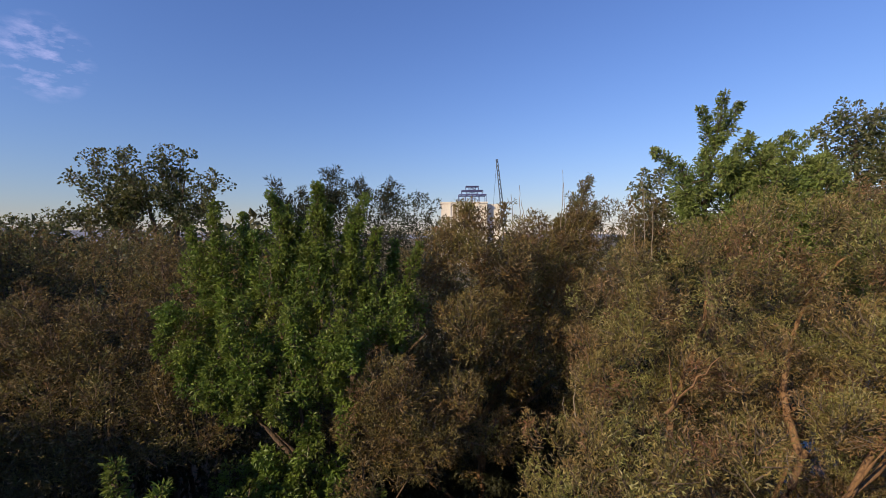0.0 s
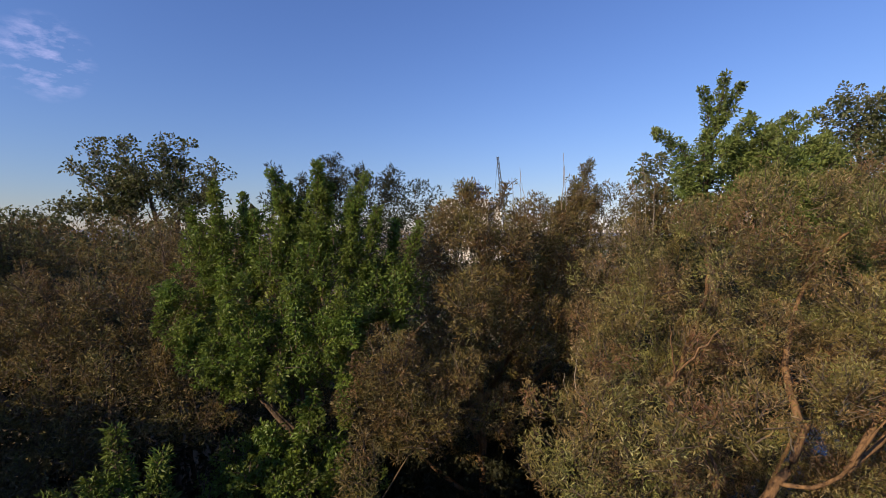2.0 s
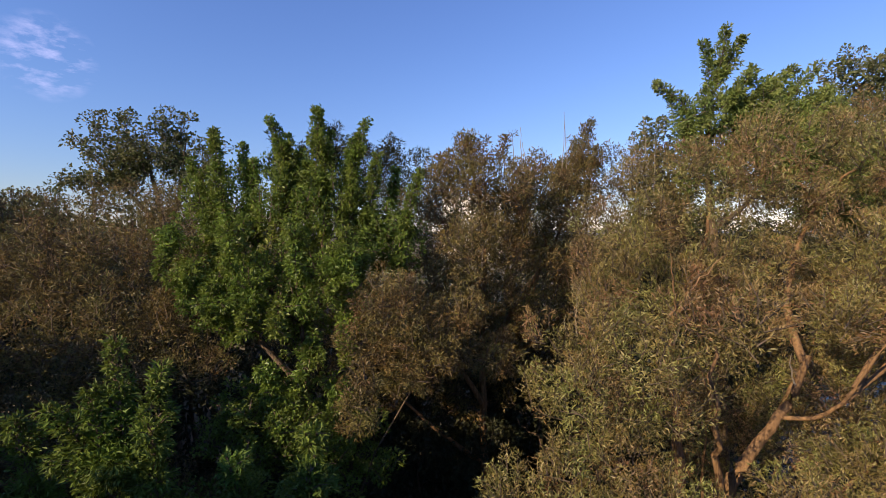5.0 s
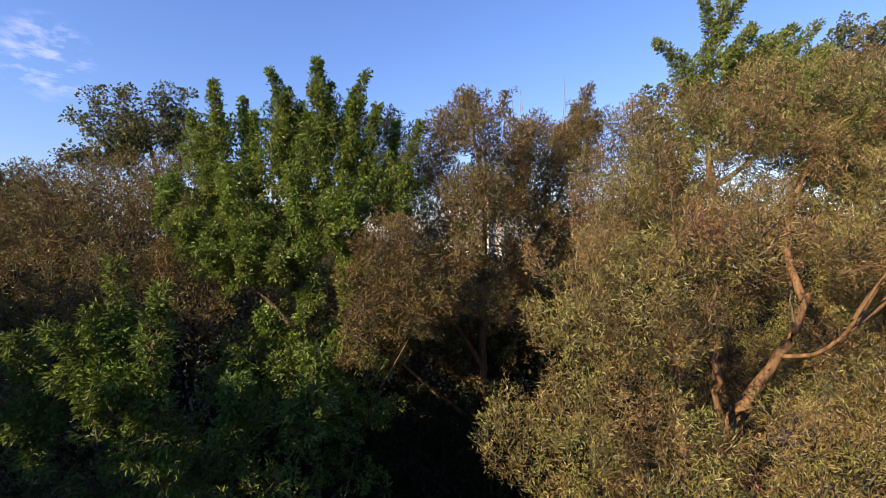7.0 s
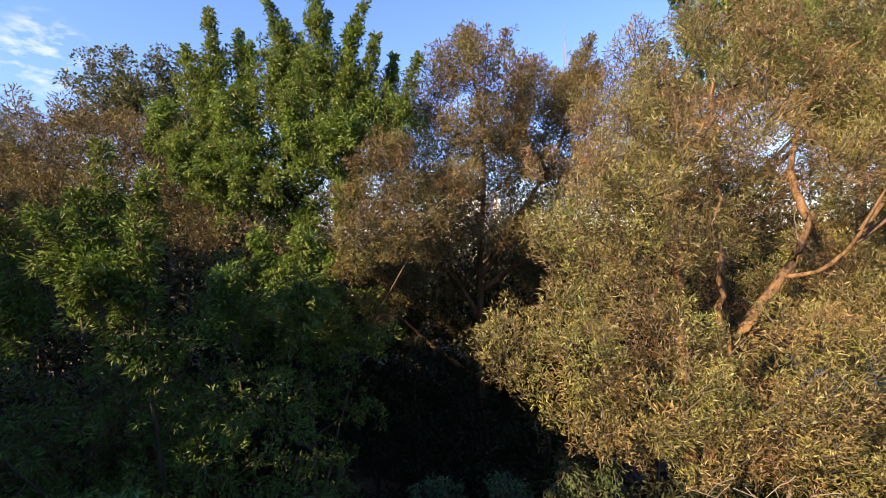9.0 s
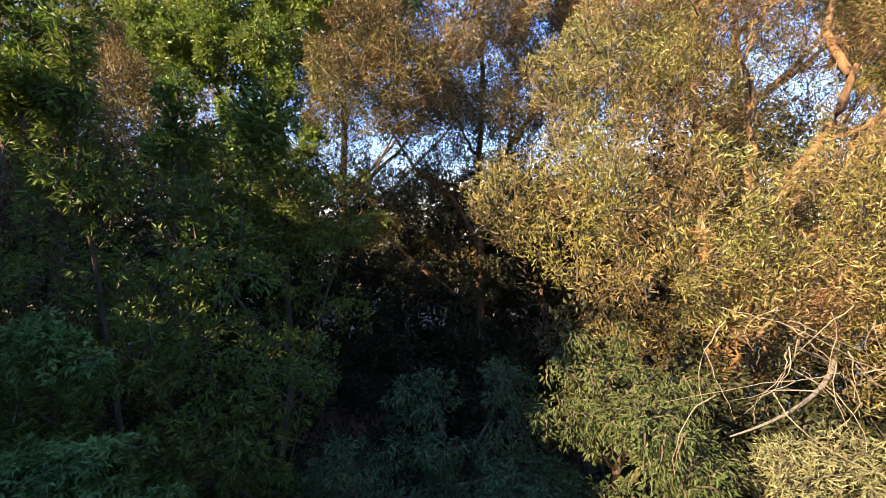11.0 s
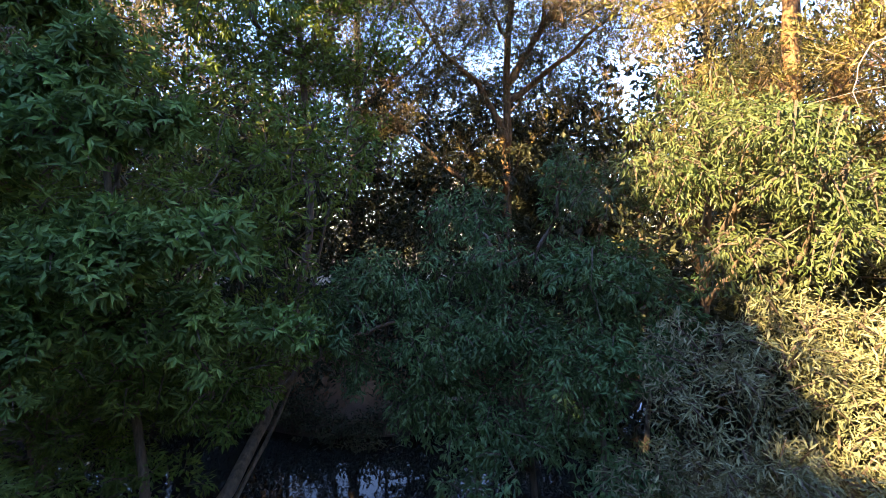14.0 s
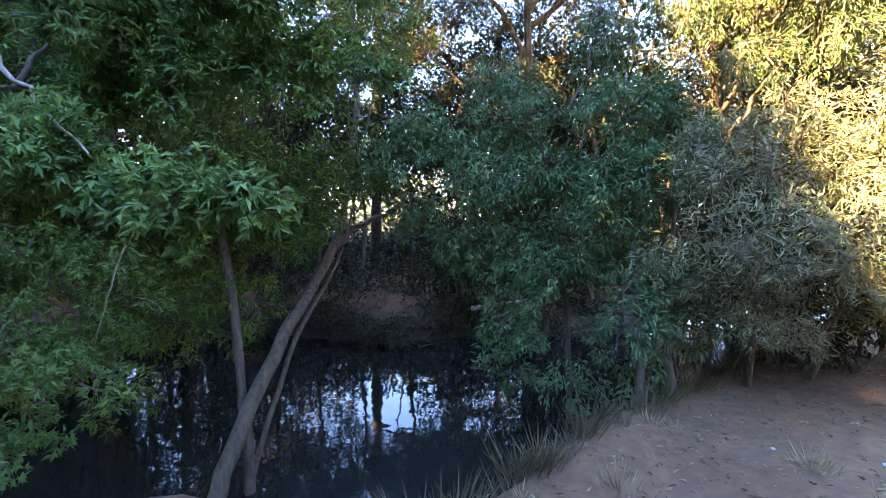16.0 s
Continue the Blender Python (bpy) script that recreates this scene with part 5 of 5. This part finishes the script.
for x, y, r in ((0.95, 2.95, .022), (1.7, 3.35, .018), (0.2, 2.9, .015), (2.3, 3.1, .02), (-0.1, 3.0, .012), (1.25, 3.6, .014)):
    pebble(x, y, r, STONE)

LOG = bezier(np.array((-0.35, 9.0, -0.1)), np.array((0.3, 8.95, -0.02)), np.array((0.9, 9.1, 0.1)), np.linspace(0, 1, 12))
v, f = tubes(LOG[None], np.linspace(0.05, 0.02, 12)[None], 9)
tagged(new("log", mesh_from("log", v, f, DEAD, True)), "bare grey fallen branch on the far bank", "branch")

# ---- far things ----
def box(bm, x0, x1, y0, y1, z0, z1):
    vs = [bm.verts.new(p) for p in ((x0, y0, z0), (x1, y0, z0), (x1, y1, z0), (x0, y1, z0), (x0, y0, z1), (x1, y0, z1), (x1, y1, z1), (x0, y1, z1))]
    for q in ((0, 3, 2, 1), (4, 5, 6, 7), (0, 1, 5, 4), (1, 2, 6, 5), (2, 3, 7, 6), (3, 0, 4, 7)):
        bm.faces.new([vs[i] for i in q])


def bar(bm, a, b, r):
    v, f = tubes(np.array([[a, b]], float), np.array([[r, r]]), 4)
    vs = [bm.verts.new(p) for p in v]
    for q in f:
        bm.faces.new([vs[i] for i in q])


def make_building():
    root = new("office_building")
    root.location = (8.0, 140, 0.3)
    tagged(root, "pale concrete building under construction beyond the trees", "building")
    wall = plain_material("pale_concrete", (0.60, 0.55, 0.47), (0.76, 0.71, 0.62), 0.25, 0.85, 0.0)
    bare = plain_material("raw_brown_board", (0.26, 0.20, 0.14), (0.38, 0.30, 0.22), 0.5, 0.9, 0.0)
    steel = plain_material("blue_steel", (0.05, 0.06, 0.14), (0.09, 0.10, 0.22), 1.0, 0.5, 0.0)
    bm = bmesh.new()
    box(bm, -9.5, 4.5, 0, 22, 0, 19.0)
    part("wall", bm, wall, root)
    bm = bmesh.new()
    box(bm, -9.8, 4.8, -0.3, 22.3, 19.0, 19.5)
    part("parapet", bm, wall, root)
    bm = bmesh.new()
    box(bm, 4.85, 8.6, 2, 20, 0, 18.9)
    part("side_wing", bm, wall, root)
    bm = bmesh.new()
    box(bm, -5.9, -4.9, -0.2, 0.0, 0, 18.9)
    part("board_strip", bm, bare, root, "raw brown boarded strip")
    for x in (-6.8, -4.0, -1.2, 1.6):
        bm = bmesh.new()
        box(bm, x - 0.35, x + 0.35, -0.25, 0.0, 0, 19.0)
        part("pilaster", bm, wall, root)
    below = 19.5
    for zz, hw, front, back in ((22.1, 4.3, 5.0, 10.0), (23.5, 3.35, 5.8, 9.2), (24.9, 2.0, 6.6, 8.4)):
        bm = bmesh.new()
        for y in (front, back):
            for x in np.linspace(-hw, hw, 5):
                bar(bm, (x + .4, y, below), (x + .4, y, zz), 0.09)
            for sg in (-1, 1):
                bar(bm, (.4 + sg * hw * .5, y, below), (.4, y, zz), 0.07)
            bar(bm, (.4 - hw, y, zz), (.4 + hw, y, zz), 0.2)
        for x in (.4 - hw, .4 + hw):
            bar(bm, (x, front, zz), (x, back, zz), 0.14)
        part("steel_frame", bm, steel, root, "dark blue stepped roof frame")
        below = zz


def make_crane():
    root = new("crane")
    root.location = (18.5, 138, 0.3)
    tagged(root, "tall lattice boom of a construction crane", "crane")
    steel = plain_material("crane_steel", (0.06, 0.09, 0.14), (0.10, 0.14, 0.20), 1.0, 0.5, 0.0)
    foot, tip = np.array((0.0, 0, 2.0)), np.array((-3.2, 0, 32.0))
    bm = bmesh.new()
    for dx, dy in ((-.55, -.5), (.55, -.5), (.55, .5), (-.55, .5)):
        bar(bm, foot + (dx, dy, 0), tip + (dx * .4, dy * .4, 0), 0.12)
    for i in range(22):
        a, b = foot + (tip - foot) * i / 22, foot + (tip - foot) * (i + 1) / 22
        s, s2 = 1 - .6 * i / 22, 1 - .6 * (i + 1) / 22
        sg = 1 if i % 2 else -1
        bar(bm, a + (-.55 * s * sg, -.5 * s, 0), b + (.55 * s2 * sg, -.5 * s2, 0), 0.07)
        bar(bm, a + (-.55 * s * sg, .5 * s, 0), b + (.55 * s2 * sg, .5 * s2, 0), 0.07)
    part("boom", bm, steel, root)
    bm = bmesh.new()
    bar(bm, tip, tip + (-1.2, 0, -15), 0.05)
    part("hoist_cable", bm, steel, root)
    bm = bmesh.new()
    box(bm, -1.5, 2.5, -1.6, 1.6, 0, 2.6)
    part("cab", bm, steel, root)


make_building()
make_crane()


def make_hills():
    mat = plain_material("hazy_hill", (0.16, 0.18, 0.23), (0.22, 0.24, 0.29), 0.004, 1.0, 0.0)
    a = np.linspace(0, 2 * np.pi, 241)
    h = 38 + 24 * np.sin(a * 3 + 1) + 12 * np.sin(a * 11) + 7 * np.sin(a * 23 + 2)
    h = np.maximum(h, 12)
    R = 2700
    v = np.concatenate([np.stack([R * np.cos(a), R * np.sin(a), a * 0 - 5], 1), np.stack([(R + 200) * np.cos(a), (R + 200) * np.sin(a), h], 1)])
    i = np.arange(240)
    f = np.stack([i, i + 1, i + 242, i + 241], 1)
    tagged(new("backdrop", mesh_from("hills", v, f, mat, True)), "low hazy hills on the horizon", "hills", kind="structure")


make_hills()


def make_woods():
    n = 200
    d = RNG.uniform(45, 170, n) ** 1.0
    a = RNG.uniform(-1.15, 1.15, n)
    x, y = d * np.sin(a), d * np.cos(a)
    keep = ~((np.abs(x / y - 0.07) < 0.12) & (y > 40))
    x, y = x[keep], y[keep]
    lobes = [(px, py, h * .5, h * .45, h * .45, h * .42) for px, py, h in zip(x, y, RNG.uniform(3.5, 8.5, len(x)))]
    for k in range(34):
        d, a, h = RNG.uniform(30, 44), RNG.uniform(-0.55, 0.3), RNG.uniform(1.4, 2.4)
        lobes.append((d * math.sin(a), d * math.cos(a), h * .4, h * .8, h * .6, h * .6))
    for k in range(34):
        d, a, h = RNG.uniform(38, 62), RNG.uniform(-0.95, -0.33), RNG.uniform(8.5, 10.6)
        lobes.append((d * math.sin(a), d * math.cos(a), h * .55, h * .42, h * .4, h * .44))
    P, D, F, AX = make_crown(lobes, 2.6, 12, rise=0.3, fill=0.8)
    m = len(P)
    ob = new("far_woods", leaf_mesh("far_woods", P, D, RNG.uniform(.5, 1.0, m), RNG.uniform(.3, .6, m), FAR_LEAF, F))
    tagged(ob, "distant dark woods along the plain", "woods", kind="stuff")


make_woods()
